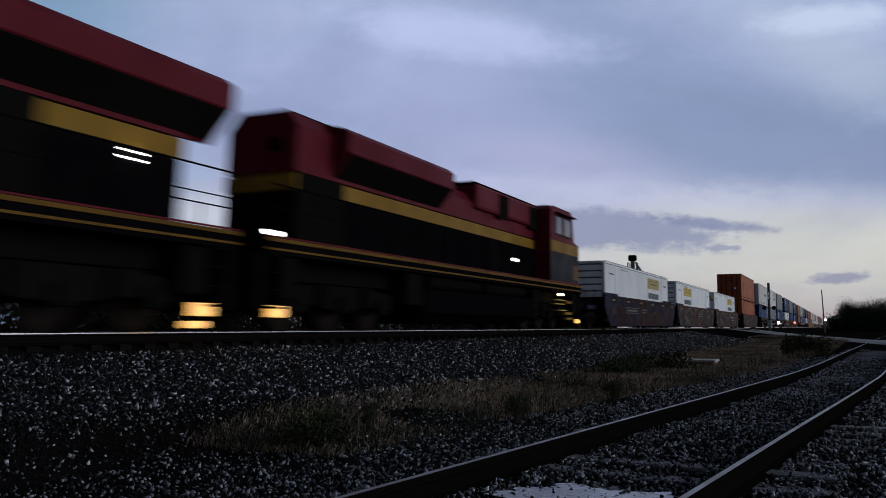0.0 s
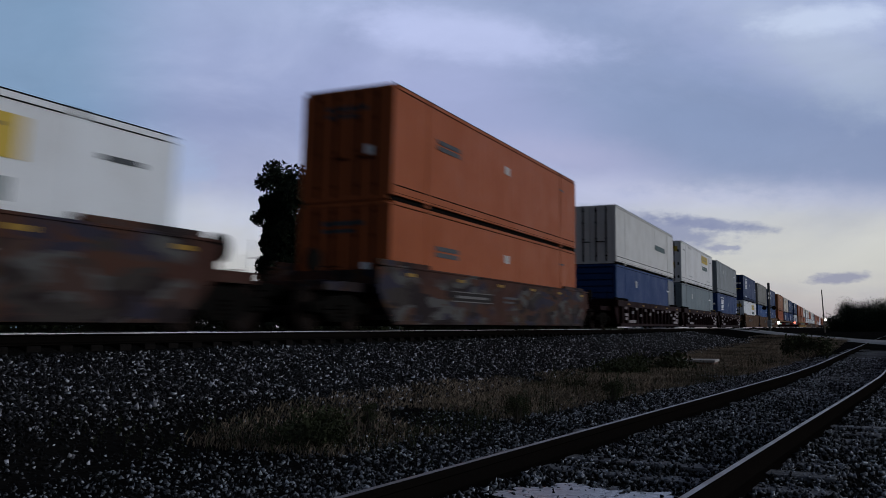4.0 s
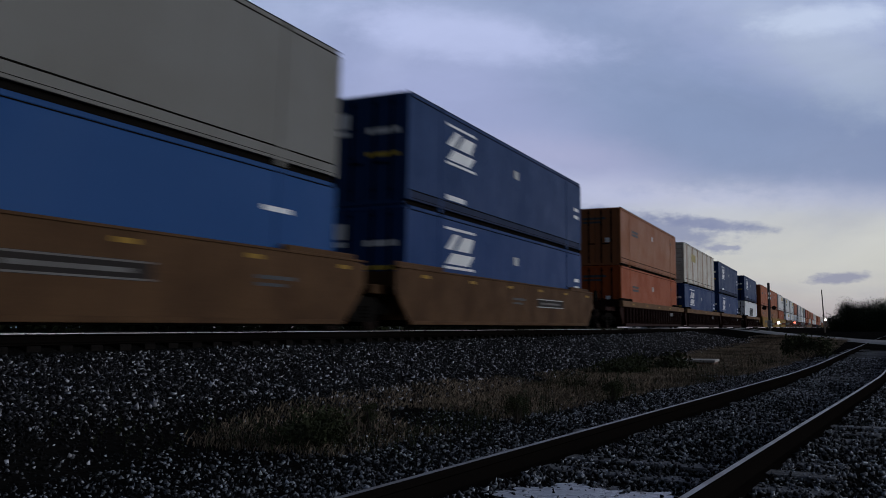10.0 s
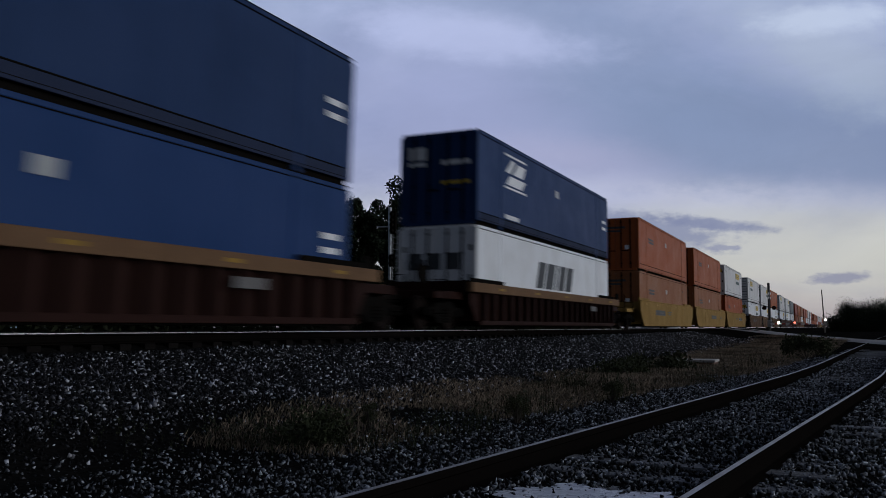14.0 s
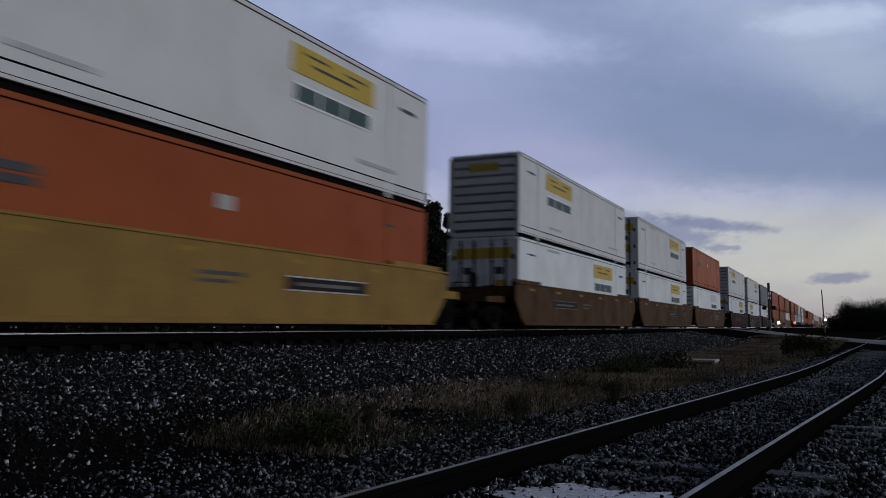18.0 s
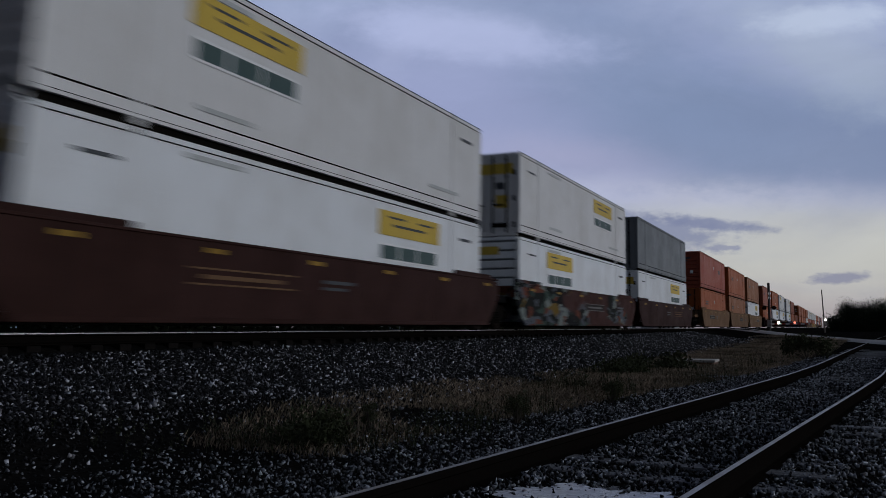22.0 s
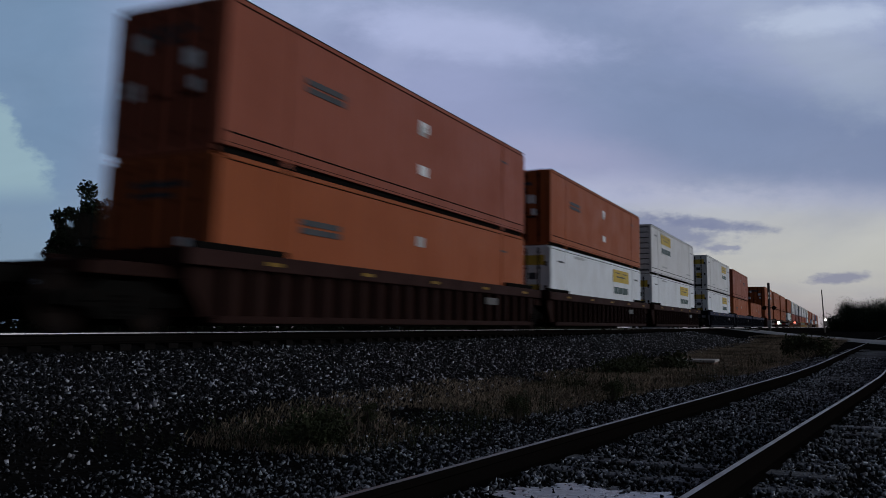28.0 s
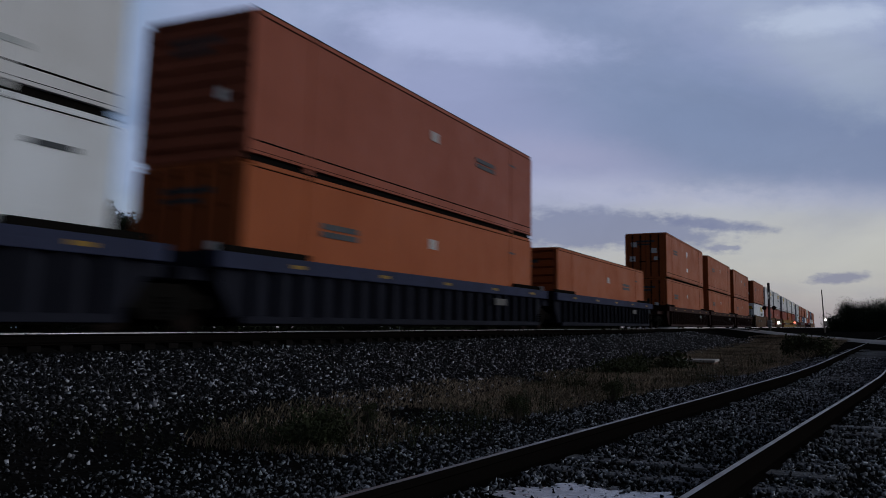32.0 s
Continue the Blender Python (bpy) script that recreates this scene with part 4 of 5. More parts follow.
def well_car(kind, ends):
    """One unit of an articulated well car; origin under the leading end of its container. ends: 'a' leading, 'm' middle, 'z' last, 's' single."""
    key = ("well", kind, ends)
    if key in PROTOS:
        return copy_thing(PROTOS[key], Matrix())
    style, wall, top, label = WELLS[kind]
    root = thing("well_car", label, "rail car", "well cars of the train")
    for sx in (-1, 1):
        a, b = sorted((sx * 1.47, sx * 1.53))
        if style == "plate":
            pts = [(-0.95, 0.98), (-0.95, 1.44), (-0.3, 1.50), (16.45, 1.50), (17.1, 1.44), (17.1, 0.98), (16.75, 0.60), (16.3, 0.21), (-0.15, 0.21), (-0.6, 0.60)]
            w = part("side_wall", plate(pts, a, b), wall, root)
            a2, b2 = sorted((sx * 1.40, sx * 1.56))
            part("top_flange", boxes((a2, b2, -0.9, 17.05, 1.485, 1.535), bevel=0.01), wall, w)
            part("bottom_flange", boxes((a2, b2, -0.1, 16.25, 0.14, 0.235), bevel=0.01), wall, w)
            if sx > 0:
                for k in range(6):
                    y = 0.5 + 3.1 * k
                    part("reflector", boxes((1.53, 1.536, y, y + 0.42, 1.30, 1.38)), REFLECTOR, w, "amber reflector")
                PY = {"z": 9.7, "m": 7.6}.get(ends, 3.2)
                LY = 13.2 if ends == "m" else 7.2
                bold = ends == "z" and kind != "dark"
                pn = part("data_panel", boxes((1.53, 1.536, PY, PY + 3.0, 0.76, 1.06)), wall if kind == "dark" else LETTER_DARK if kind == "yellow" and not bold else PANEL_DARK, w, "dark data panel with pale border bars")
                for z in (1.025, 0.765):
                    part("border_bar", boxes((1.536, 1.540, PY, PY + 3.0, z, z + 0.03)), LETTER_FAINT if bold else WELL_TAN if kind == "dark" else PANEL_LINE, pn)
                part("lettering_bar", boxes((1.536, 1.540, PY + 0.3, PY + 2.6, 0.87, 0.94)), WELL_TAN if kind == "dark" else PANEL_LINE, pn)
                part("lettering_bar", boxes((1.53, 1.536, LY, LY + 1.2, 0.95, 1.02), (1.53, 1.536, LY, LY + 0.9, 0.82, 0.88)), LETTER_DARK, w)
                for y in (3.9, 8.2, 12.4):
                    part("weld_seam", boxes((1.53, 1.535, y, y + 0.03, 0.24, 1.48)), wall, w)
        else:
            part("top_chord", boxes((sx * 1.5 - 0.09, sx * 1.5 + 0.09, -0.95, 17.1, 1.08, 1.36), bevel=0.015), top, root)
            pts = [(-0.7, 0.8), (-0.7, 1.09), (16.85, 1.09), (16.85, 0.8), (16.35, 0.22), (-0.2, 0.22)]
            w = part("side_wall", plate(pts, sx * 1.375 - 0.02, sx * 1.375 + 0.02), wall, root)
            part("bottom_flange", boxes((sx * 1.47 - 0.07, sx * 1.47 + 0.07, -0.15, 16.3, 0.14, 0.27), bevel=0.01), wall, w)
            if sx > 0:
                n = 22 if style == "rib" else 15
                rib = boxes((1.39, 1.56, -0.06, 0.06, 0.25, 1.085), bevel=0.01)
                first = None
                for k in range(n):
                    y = 0.15 + k * 15.85 / (n - 1)
                    if first is None:
                        first = part("rib", rib, wall, w)
                        first.location = (0, y, 0)
                    else:
                        shared("rib", first.data, w, (0, y, 0))
                if style == "truss":
                    for k, (y, z, l) in enumerate(((0.6, 0.95, 0.5), (0.6, 0.62, 0.7), (0.7, 0.42, 0.5), (2.2, 0.75, 0.4), (4.2, 0.62, 0.4), (6.6, 0.72, 0.5), (7.5, 0.95, 0.4), (10.2, 0.9, 0.45), (13.2, 0.75, 0.5), (14.6, 0.8, 0.5), (15.0, 0.45, 0.9), (1.5, 0.3, 1.6), (3.1, 0.95, 0.45), (5.4, 0.9, 0.35), (8.9, 0.85, 0.35), (11.6, 0.95, 0.4), (12.6, 0.95, 0.45), (14.0, 0.55, 0.8), (14.2, 0.3, 1.5), (15.3, 0.95, 0.5), (15.2, 0.7, 0.6))):
                        part("stencil_panel", boxes((1.565, 1.572, y, y + l, z, z + 0.14)), STENCIL, w, "worn white stencil panel")
                else:
                    part("stencil_panel", boxes((1.565, 1.572, 12.0, 12.9, 0.75, 0.95)), PANEL_LINE, w, "pale stencil panel")
                for k in range(5):
                    y = 1.2 + 3.5 * k
                    part("reflector", boxes((1.59, 1.596, y, y + 0.4, 1.18, 1.25)), REFLECTOR, root, "amber reflector")
        a3, b3 = sorted((sx * 1.34, sx * 1.42))
        for y0, y1 in ((-0.7, 2.05), (14.15, 16.85)):
            part("end_guide", boxes((a3, b3, y0, y1, 1.20, 1.66 if style == "plate" else 1.50), bevel=0.02), wall if style == "plate" else STEEL_DARK, root)
    part("well_floor", boxes((-1.40, 1.40, 0.0, 16.15, 0.11, 0.20)), STEEL_DARK, root)
    for y in (-0.28, 16.38):
        part("bulkhead", boxes((-1.40, 1.40, y, y + 0.06, 0.25, 1.45)), wall, root)
    part("draft_sill", boxes((-0.55, 0.55, -1.3, -0.28, 0.42, 0.88), bevel=0.03), STEEL_DARK, root)
    part("draft_sill", boxes((-0.55, 0.55, 16.44, 17.45, 0.42, 0.88), bevel=0.03), STEEL_DARK, root)
    head, tail = ends in "as", ends in "zs"
    y0, y1 = (-2.55 if head else -1.35), (18.7 if tail else 17.5)
    part("end_platform", boxes((-1.15, 1.15, y0, -0.3, 0.86, 1.08), bevel=0.02), wall, root)
    part("end_platform", boxes((-1.15, 1.15, 16.45, y1, 0.86, 1.08), bevel=0.02), wall, root)
    for y, on in ((y0, head), (y1, tail)):
        s = -1 if y < 0 else 1
        if on:
            part("coupler", boxes((-0.12, 0.12, min(y, y + s * 0.95), max(y, y + s * 0.95), 0.72, 0.98), (-0.2, 0.2, min(y + s * 0.7, y + s * 1.0), max(y + s * 0.7, y + s * 1.0), 0.68, 1.0), bevel=0.03), STEEL_DARK, root)
            for sx in (-1, 1):
                bm = bmesh.new()
                for z in (0.45, 0.75, 1.05, 1.35):
                    rod(bm, (sx * 1.05, y - s * 0.02, z), (sx * 1.45, y - s * 0.02, z), 0.015, 6)
                rod(bm, (sx * 1.05, y - s * 0.02, 0.4), (sx * 1.05, y - s * 0.02, 1.7), 0.015, 6)
                rod(bm, (sx * 1.45, y - s * 0.02, 0.4), (sx * 1.45, y - s * 0.02, 1.7), 0.015, 6)
                part("ladder", bm, STEEL_DARK, root)
            bm = bmesh.new()
            lathe(bm, [(0.5, 0.02), (0.5, 0.26), (0.55, 0.28), (0.6, 0.26), (0.6, 0.02)], "X", 16)
            wheel = part("brake_wheel", bm, STEEL_DARK, root)
            wheel.location = (0, y - s * 0.4, 1.55)
        else:
            part("articulation", boxes((-0.35, 0.35, min(y, y + s * 0.35), max(y, y + s * 0.35), 0.70, 1.0), bevel=0.03), STEEL_DARK, root)
    if head:
        truck(root, -1.75)
    else:
        truck(root, -1.62)
    if tail:
        truck(root, 17.9)
    PROTOS[key] = root
    return root


WELLS = {"brown": ("plate", WELL_BROWN, WELL_BROWN, "brown well car unit with smooth steel sides"),
         "yellow": ("plate", WELL_YELLOW, WELL_YELLOW, "dusty yellow well car unit with smooth steel sides"),
         "tan": ("plate", WELL_TAN, WELL_TAN, "tan-brown well car unit with smooth steel sides"),
         "dark": ("plate", WELL_MAROON, WELL_MAROON, "dark maroon well car unit with smooth steel sides"),
         "spray": ("plate", WELL_GRAFFITI, WELL_GRAFFITI, "brown well car unit covered in worn spray paint"),
         "spray_b": ("plate", WELL_GRAFFITI_B, WELL_GRAFFITI_B, "dark well car unit covered in spray paint"),
         "spray_c": ("plate", WELL_GRAFFITI_C, WELL_MAROON, "blackened well car unit with dark spray paint"),
         "truss": ("truss", WELL_BLACK, WELL_BLACK, "blackened maroon well car unit with ribs and white stencils"),
         "rib": ("rib", WELL_RUST, WELL_TAN, "rust-red ribbed well car unit with a tan top chord"),
         "rib_rust": ("rib", WELL_RUST, WELL_MAROON, "rust-red well car unit with ribbed sides"),
         "navy": ("rib", WELL_NAVY, CHORD_NAVY, "dark blue-black well car unit with ribbed sides")}


def place(ob, y16, z):
    """Sets a thing on the train, y16 its place along the track at 16 s."""
    ob.location = (XC, y16, z)
    MOVERS.append((ob, y16, z))
    return ob


# ---- the train ----
# unit: place at 16 s, well kind, position in its car, lower container, upper container
WS = ("white", "aft", "doors", "sign")
WF = ("white", "fore", "ribs", "sign")
OR = ("orange", "", "doors", "text")
OA = ("orange", "aft", "ribs", "text")
OP = ("pale", "", "doors", "text")
OD = ("deep", "", "doors", "text")
RD = ("red", "aft", "ribs", "text")
ORP = ("orange", "", "doors", "text pair")
NL = ("navy", "", "doors", "logo")
BL = ("blue", "", "doors", "logo")
BB = ("bright", "", "doors", "plain")
GR = ("grey", "", "doors", "none")
GB = ("greyblue", "", "doors", "plain")
BE = ("beige", "", "doors", "none")
UNITS = [
    (-290.50, "spray_c", "a", ("white", "aft", "ribs", "dull"), None), (-271.10, "spray", "m", WF, None), (-251.70, "spray", "z", WS, None),
    (-228.07, "spray", "s", OR, OR),
    (-204.77, "truss", "a", ("blue", "", "ribs", "plain grey_end"), ("offwhite", "", "doors", "pale_sign")), (-185.40, "truss", "m", GB, WS), (-165.98, "truss", "z", BL, ("greygreen", "", "doors", "plain")),
    (-142.50, "brown", "a", WS, NL), (-123.06, "brown", "m", BB, BE), (-103.56, "brown", "z", BL, NL),
    (-80.05, "rib", "a", OD, OP), (-60.50, "rib", "m", BL, ("rusted", "", "ribs", "rust_posts")), (-41.03, "rib", "z", BL, NL),
    (-17.45, "rib", "s", ("white", "", "doors", "letters"), NL),
    (5.79, "yellow", "a", OP, OR), (25.51, "yellow", "m", OP, OR), (44.89, "yellow", "z", OD, WS),
    (68.33, "brown", "a", WS, WF), (87.63, "brown", "m", WS, WS), (107.05, "brown", "z", ("white", "aft", "ribs", "pale_sign"), OR),
    (130.16, "dark", "a", WS, WF), (149.86, "spray_b", "m", WF, WS), (169.01, "dark", "z", WS, GR),
    (192.39, "tan", "a", OR, RD), (211.76, "tan", "m", OP, OR), (231.05, "tan", "z", WS, OP),
    (254.42, "rib_rust", "a", OR, ("rust", "", "doors", "text pair")), (273.61, "rib_rust", "m", WS, ORP), (292.97, "rib_rust", "z", WS, WF),
    (316.56, "navy", "a", WS, WS), (335.83, "navy", "m", OR, ("rust", "aft", "ribs", "text")), (355.10, "navy", "z", OA, None),
    (378.48, "rib_rust", "a", OR, ORP), (397.77, "rib_rust", "m", OR, OR), (417.08, "rib_rust", "z", OR, OA),
    (440.4, "brown", "a", WS, OR), (459.7, "brown", "m", RD, WS), (479.0, "brown", "z", RD, WS),
    (502.3, "yellow", "a", RD, WF), (521.6, "yellow", "m", OR, WS), (540.9, "yellow", "z", RD, WS),
    (564.2, "brown", "a", WS, WS), (583.5, "brown", "m", OR, OR), (602.8, "brown", "z", NL, OR),
    (626.1, "rib", "a", WS, OR), (645.4, "rib", "m", OR, WS), (664.7, "rib", "z", RD, RD),
    (688.0, "tan", "a", WS, NL), (707.3, "tan", "m", WS, OR), (726.6, "tan", "z", OR, OR),
]
LOW_Z, HIGH_Z = RAIL + 0.256, RAIL + 0.256 + 2.90


def build_train():
    for y16, well, ends, low, high in UNITS:
        place(well_car(well, ends), y16, RAIL)
        for spec, z in ((low, LOW_Z), (high, HIGH_Z)):
            if spec:
                kind, sign, front, marks = spec
                # every white container in the upper row takes the greyer white
                if kind == "white" and z == HIGH_Z:
                    kind = "dullwhite"
                place(container(kind, PAINT[kind], LABELS[kind], sign, front, marks), y16, z)


build_train()


# ---- locomotives ----
def loco_truck(parent, y):
    root = part("truck", boxes((-0.85, 0.85, -0.5, 0.5, 0.45, 0.85), bevel=0.04), STEEL_DARK, parent)
    root.location = (0, y, 0)
    for sx in (-1, 1):
        pts = [(-2.3, 0.5), (-2.3, 0.82), (-1.2, 0.95), (1.2, 0.95), (2.3, 0.82), (2.3, 0.5), (1.9, 0.45), (1.3, 0.55), (0.5, 0.45), (-0.5, 0.45), (-1.3, 0.55), (-1.9, 0.45)]
        a, b = sorted((sx * 0.98, sx * 1.14))
        part("side_frame", plate(pts, a, b), STEEL_DARK, root)
        for yy in (-1.75, 0.0, 1.75):
            part("journal_box", boxes((min(sx * 1.1, sx * 1.27), max(sx * 1.1, sx * 1.27), yy - 0.2, yy + 0.2, 0.36, 0.70), bevel=0.04), STEEL_DARK, root)
        for yy in (-0.9, 0.9):
            part("spring", rod(bmesh.new(), (sx * 1.2, yy, 0.5), (sx * 1.2, yy, 0.95), 0.10, 10), STEEL_DARK, root)
    for yy in (-1.75, 0.0, 1.75):
        shared("wheelset_large", WHEELS_BIG, root, (0, yy, BIG_R))


def locomotive(turned=False, hood0=3.4, rad0=4.8, rad1=10.6):
    """A six-axle diesel; local y runs from the long hood's end to the cab's end. turned: the cab leads."""
    LN, CUT = 22.3, 1.4
    root = thing("locomotive", "maroon, yellow and black diesel locomotive with lit walkway lamps", "locomotive", "locomotives at the head")

    def Y(a, b):
        a, b = a - CUT, b - CUT
        return (LN - b, LN - a) if turned else (a, b)

    def bx(*dims, bevel=0.0):
        out = []
        for x0, x1, y0, y1, z0, z1 in dims:
            a, b = Y(y0, y1)
            out.append((x0, x1, a, b, z0, z1))
        return boxes(*out, bevel=bevel)

    def pl(pts, x0, x1):
        return plate([((LN - y + CUT) if turned else y - CUT, z) for y, z in pts], x0, x1)

    part("frame", bx((-1.5, 1.5, 1.7, 23.2, 1.42, 1.72), bevel=0.02), LOCO_BLACK, root)
    for sx in (-1, 1):
        a, b = sorted((sx * 1.50, sx * 1.53))
        part("sill_stripe", bx((a, b, 1.7, 23.2, 1.66, 1.73)), LOCO_SILL, root)
        part("sill_stripe", bx((a, b, 1.7, 23.2, 1.74, 1.77)), LOCO_RED, root)
        part("sill_stripe", bx((a, b, 1.7, 23.2, 1.50, 1.54)), LOCO_SILL, root)
        # handrail
        bm = bmesh.new()
        for k in range(12):
            y = 0.4 + 1.53 * k
            y = LN - y if turned else y
            rod(bm, (sx * 1.46, y, 1.75), (sx * 1.46, y, 2.75), 0.018, 6)
        y0, y1 = Y(1.8, 18.7)
        rod(bm, (sx * 1.46, y0, 2.75), (sx * 1.46, y1, 2.75), 0.018, 6)
        rod(bm, (sx * 1.46, y0, 2.3), (sx * 1.46, y1, 2.3), 0.012, 6)
        part("handrail", bm, LOCO_BLACK, root)
    # long hood: black below, yellow belt, maroon above
    hood = part("hood", bx((-0.88, 0.88, hood0, 18.9, 1.74, 2.90), bevel=0.03), LOCO_BLACK, root)
    part("belt", bx((-0.895, 0.895, hood0 - 0.01, 18.95, 2.92, 3.26)), LOCO_YELLOW, root)
    if not turned:
        part("air_intake", bx((0.88, 0.915, hood0 + 0.05, hood0 + 1.9, 1.9, 3.28), bevel=0.01), STEEL_DARK, root, "black intake screen")
    else:
        part("air_intake", bx((0.88, 0.915, 5.5, 9.0, 1.9, 3.28), bevel=0.01), STEEL_DARK, root, "black intake screen")
    # the roof stands higher over the radiators than towards the cab
    for a, b, top in ((hood0, rad1, 4.60), (rad1, 18.9, 4.20)):
        bm = bmesh.new()
        y0, y1 = Y(a, b)
        prof = [(-0.88, 3.30), (-0.88, top - 0.32), (-0.62, top), (0.62, top), (0.88, top - 0.32), (0.88, 3.30)]
        lo = [bm.verts.new((x, y0, z)) for x, z in prof]
        hi = [bm.verts.new((x, y1, z)) for x, z in prof]
        for k in range(len(prof)):
            bm.faces.new((lo[k], lo[(k + 1) % 6], hi[(k + 1) % 6], hi[k]))
        bm.faces.new(lo)
        bm.faces.new(hi)
        bmesh.ops.recalc_face_normals(bm, faces=bm.faces[:])
        part("hood_roof", bm, LOCO_RED, root)
    for k in range(14):
        y = 3.4 + 1.08 * k
        part("hood_door", bx((0.88, 0.905, y, y + 0.98, 1.86, 2.84), bevel=0.008), LOCO_BLACK, hood)
    part("end_window", bx((0.15, 0.5, hood0 - 0.025, hood0, 3.75, 4.05)), STEEL_DARK, root)
    # flared radiators
    for sx in (-1, 1):
        bm = bmesh.new()
        y0, y1 = Y(rad0, rad1)
        prof = [(0.80, 3.34), (1.30, 3.92), (1.30, 4.34), (1.14, 4.48), (0.5, 4.62), (0.5, 3.4)]
        lo = [bm.verts.new((sx * x, y0, z)) for x, z in prof]
        hi = [bm.verts.new((sx * x, y1, z)) for x, z in prof]
        for k in range(6):
            bm.faces.new((lo[k], lo[(k + 1) % 6], hi[(k + 1) % 6], hi[k]))
        bm.faces.new(lo)
        bm.faces.new(hi)
        bmesh.ops.recalc_face_normals(bm, faces=bm.faces[:])
        rad = part("radiator", bm, LOCO_RED, root)
        bm = bmesh.new()
        q = [(0.88, 3.40), (1.29, 3.88), (1.27, 3.90), (0.86, 3.42)]
        lo = [bm.verts.new((sx * (x + 0.012), y0 + 0.1, z - 0.012)) for x, z in q]
        hi = [bm.verts.new((sx * (x + 0.012), y1 - 0.1, z - 0.012)) for x, z in q]
        for k in range(4):
            bm.faces.new((lo[k], lo[(k + 1) % 4], hi[(k + 1) % 4], hi[k]))
        bm.faces.new(lo)
        bm.faces.new(hi)
        bmesh.ops.recalc_face_normals(bm, faces=bm.faces[:])
        part("radiator_grille", bm, STEEL_DARK, rad, "black radiator grille")
    # roof gear between radiators and cab
    part("exhaust_hatch", bx((-0.5, 0.5, 11.9, 12.7, 4.18, 4.40), bevel=0.03), STEEL_DARK, root)
    part("brake_hump", bx((-1.02, 1.02, 13.0, 18.9, 3.70, 4.50), bevel=0.10), LOCO_RED, root)
    part("hump_roof", bx((-0.95, 0.95, 12.9, 18.8, 4.505, 4.55), bevel=0.015), STEEL_DARK, root, "black roof panel")
    # a vent, then a black plate painting the dark recess behind the cab
    for y in (14.9, 18.0):
        part("vent", bx((1.015, 1.035, y, y + 0.88, 3.62, 4.40)), STEEL_DARK, root)
    bm = bmesh.new()
    yy = LN - 11.4 + CUT if turned else 11.4 - CUT
    rod(bm, (0.3, yy, 4.19), (0.3, yy, 4.42), 0.05, 8)
    for x, d in ((0.15, 0.42), (0.30, 0.55), (0.45, 0.42)):
        rod(bm, (x, yy - 0.15, 4.45), (x, yy + d, 4.47), 0.04, 8, 0.10)
    part("horn", bm, STEEL_DARK, root)
    # cab and short nose
    cabp = [(18.9, 1.74), (18.9, 4.42), (19.2, 4.56), (21.5, 4.56), (21.75, 4.42), (21.98, 3.42), (22.64, 3.32), (22.64, 1.74)]
    cab = part("cab", pl(cabp, -1.52, 1.52), LOCO_RED, root)
    part("cab_panel", bx((1.515, 1.53, 18.9, 22.62, 1.80, 2.86)), LOCO_PANEL, cab)
    part("cab_belt", bx((1.515, 1.532, 18.9, 22.62, 2.88, 3.28)), LOCO_YELLOW, cab)
    part("nose", bx((-1.1, 1.1, 22.6, 23.25, 1.74, 3.25), bevel=0.1), LOCO_YELLOW, root, "yellow short nose")
    part("nose_panel", bx((1.09, 1.112, 22.72, 23.15, 1.85, 2.75)), LOCO_BLACK, root)
    for y0, y1 in ((19.45, 20.3), (20.5, 21.45)):
        w = part("window", bx((1.515, 1.54, y0, y1, 3.50, 4.25), bevel=0.008), LOCO_PANEL, cab, "dark window frame")
        part("pane", bx((1.535, 1.548, y0 + 0.06, y1 - 0.06, 3.56, 4.19)), GLASS_DARK, w)
    part("windshield", pl([(21.77, 4.38), (21.80, 4.38), (21.97, 3.58), (21.94, 3.58)], -1.3, 1.3), GLASS_DARK, cab)
    part("sun_visor", bx((1.52, 1.72, 19.4, 21.7, 4.30, 4.34)), LOCO_RED, cab)
    part("roof_walk", bx((-0.60, 0.60, hood0 + 0.02, rad1 - 0.05, 4.60, 4.635)), STEEL_DARK, root)
    part("roof_walk", bx((-1.3, 1.3, 19.2, 21.5, 4.56, 4.59)), STEEL_DARK, root)
    # tank, gear under the frame
    bm = bmesh.new()
    y0, y1 = Y(8.6, 17.2)
    prof = [(-1.42, 1.05), (-1.42, 0.45), (-0.95, 0.18), (0.95, 0.18), (1.42, 0.45), (1.42, 1.05)]
    lo = [bm.verts.new((x, y0, z)) for x, z in prof]
    hi = [bm.verts.new((x, y1, z)) for x, z in prof]
    for k in range(6):
        bm.faces.new((lo[k], lo[(k + 1) % 6], hi[(k + 1) % 6], hi[k]))
    bm.faces.new(lo)
    bm.faces.new(hi)
    bmesh.ops.recalc_face_normals(bm, faces=bm.faces[:])
    part("fuel_tank", bm, LOCO_BLACK, root)
    for sx in (-1, 1):
        bm = bmesh.new()
        a, b = Y(9.0, 12.6)
        rod(bm, (sx * 1.2, a, 1.25), (sx * 1.2, b, 1.25), 0.17, 12)
        a, b = Y(13.0, 16.6)
        rod(bm, (sx * 1.2, a, 1.25), (sx * 1.2, b, 1.25), 0.17, 12)
        part("air_reservoir", bm, STEEL_DARK, root)
    part("underframe", bx((-0.9, 0.9, 2.2, 22.6, 1.0, 1.42), bevel=0.02), STEEL_DARK, root)
    for sx in (-1, 1):
        a, b = sorted((sx * 0.9, sx * 1.42))
        for y0, y1 in ((2.3, 2.9), (7.6, 8.5), (17.3, 17.9), (22.0, 22.8)):
            part("equipment_box", bx((a, b, y0, y1, 0.62, 1.40), bevel=0.03), STEEL_DARK, root)
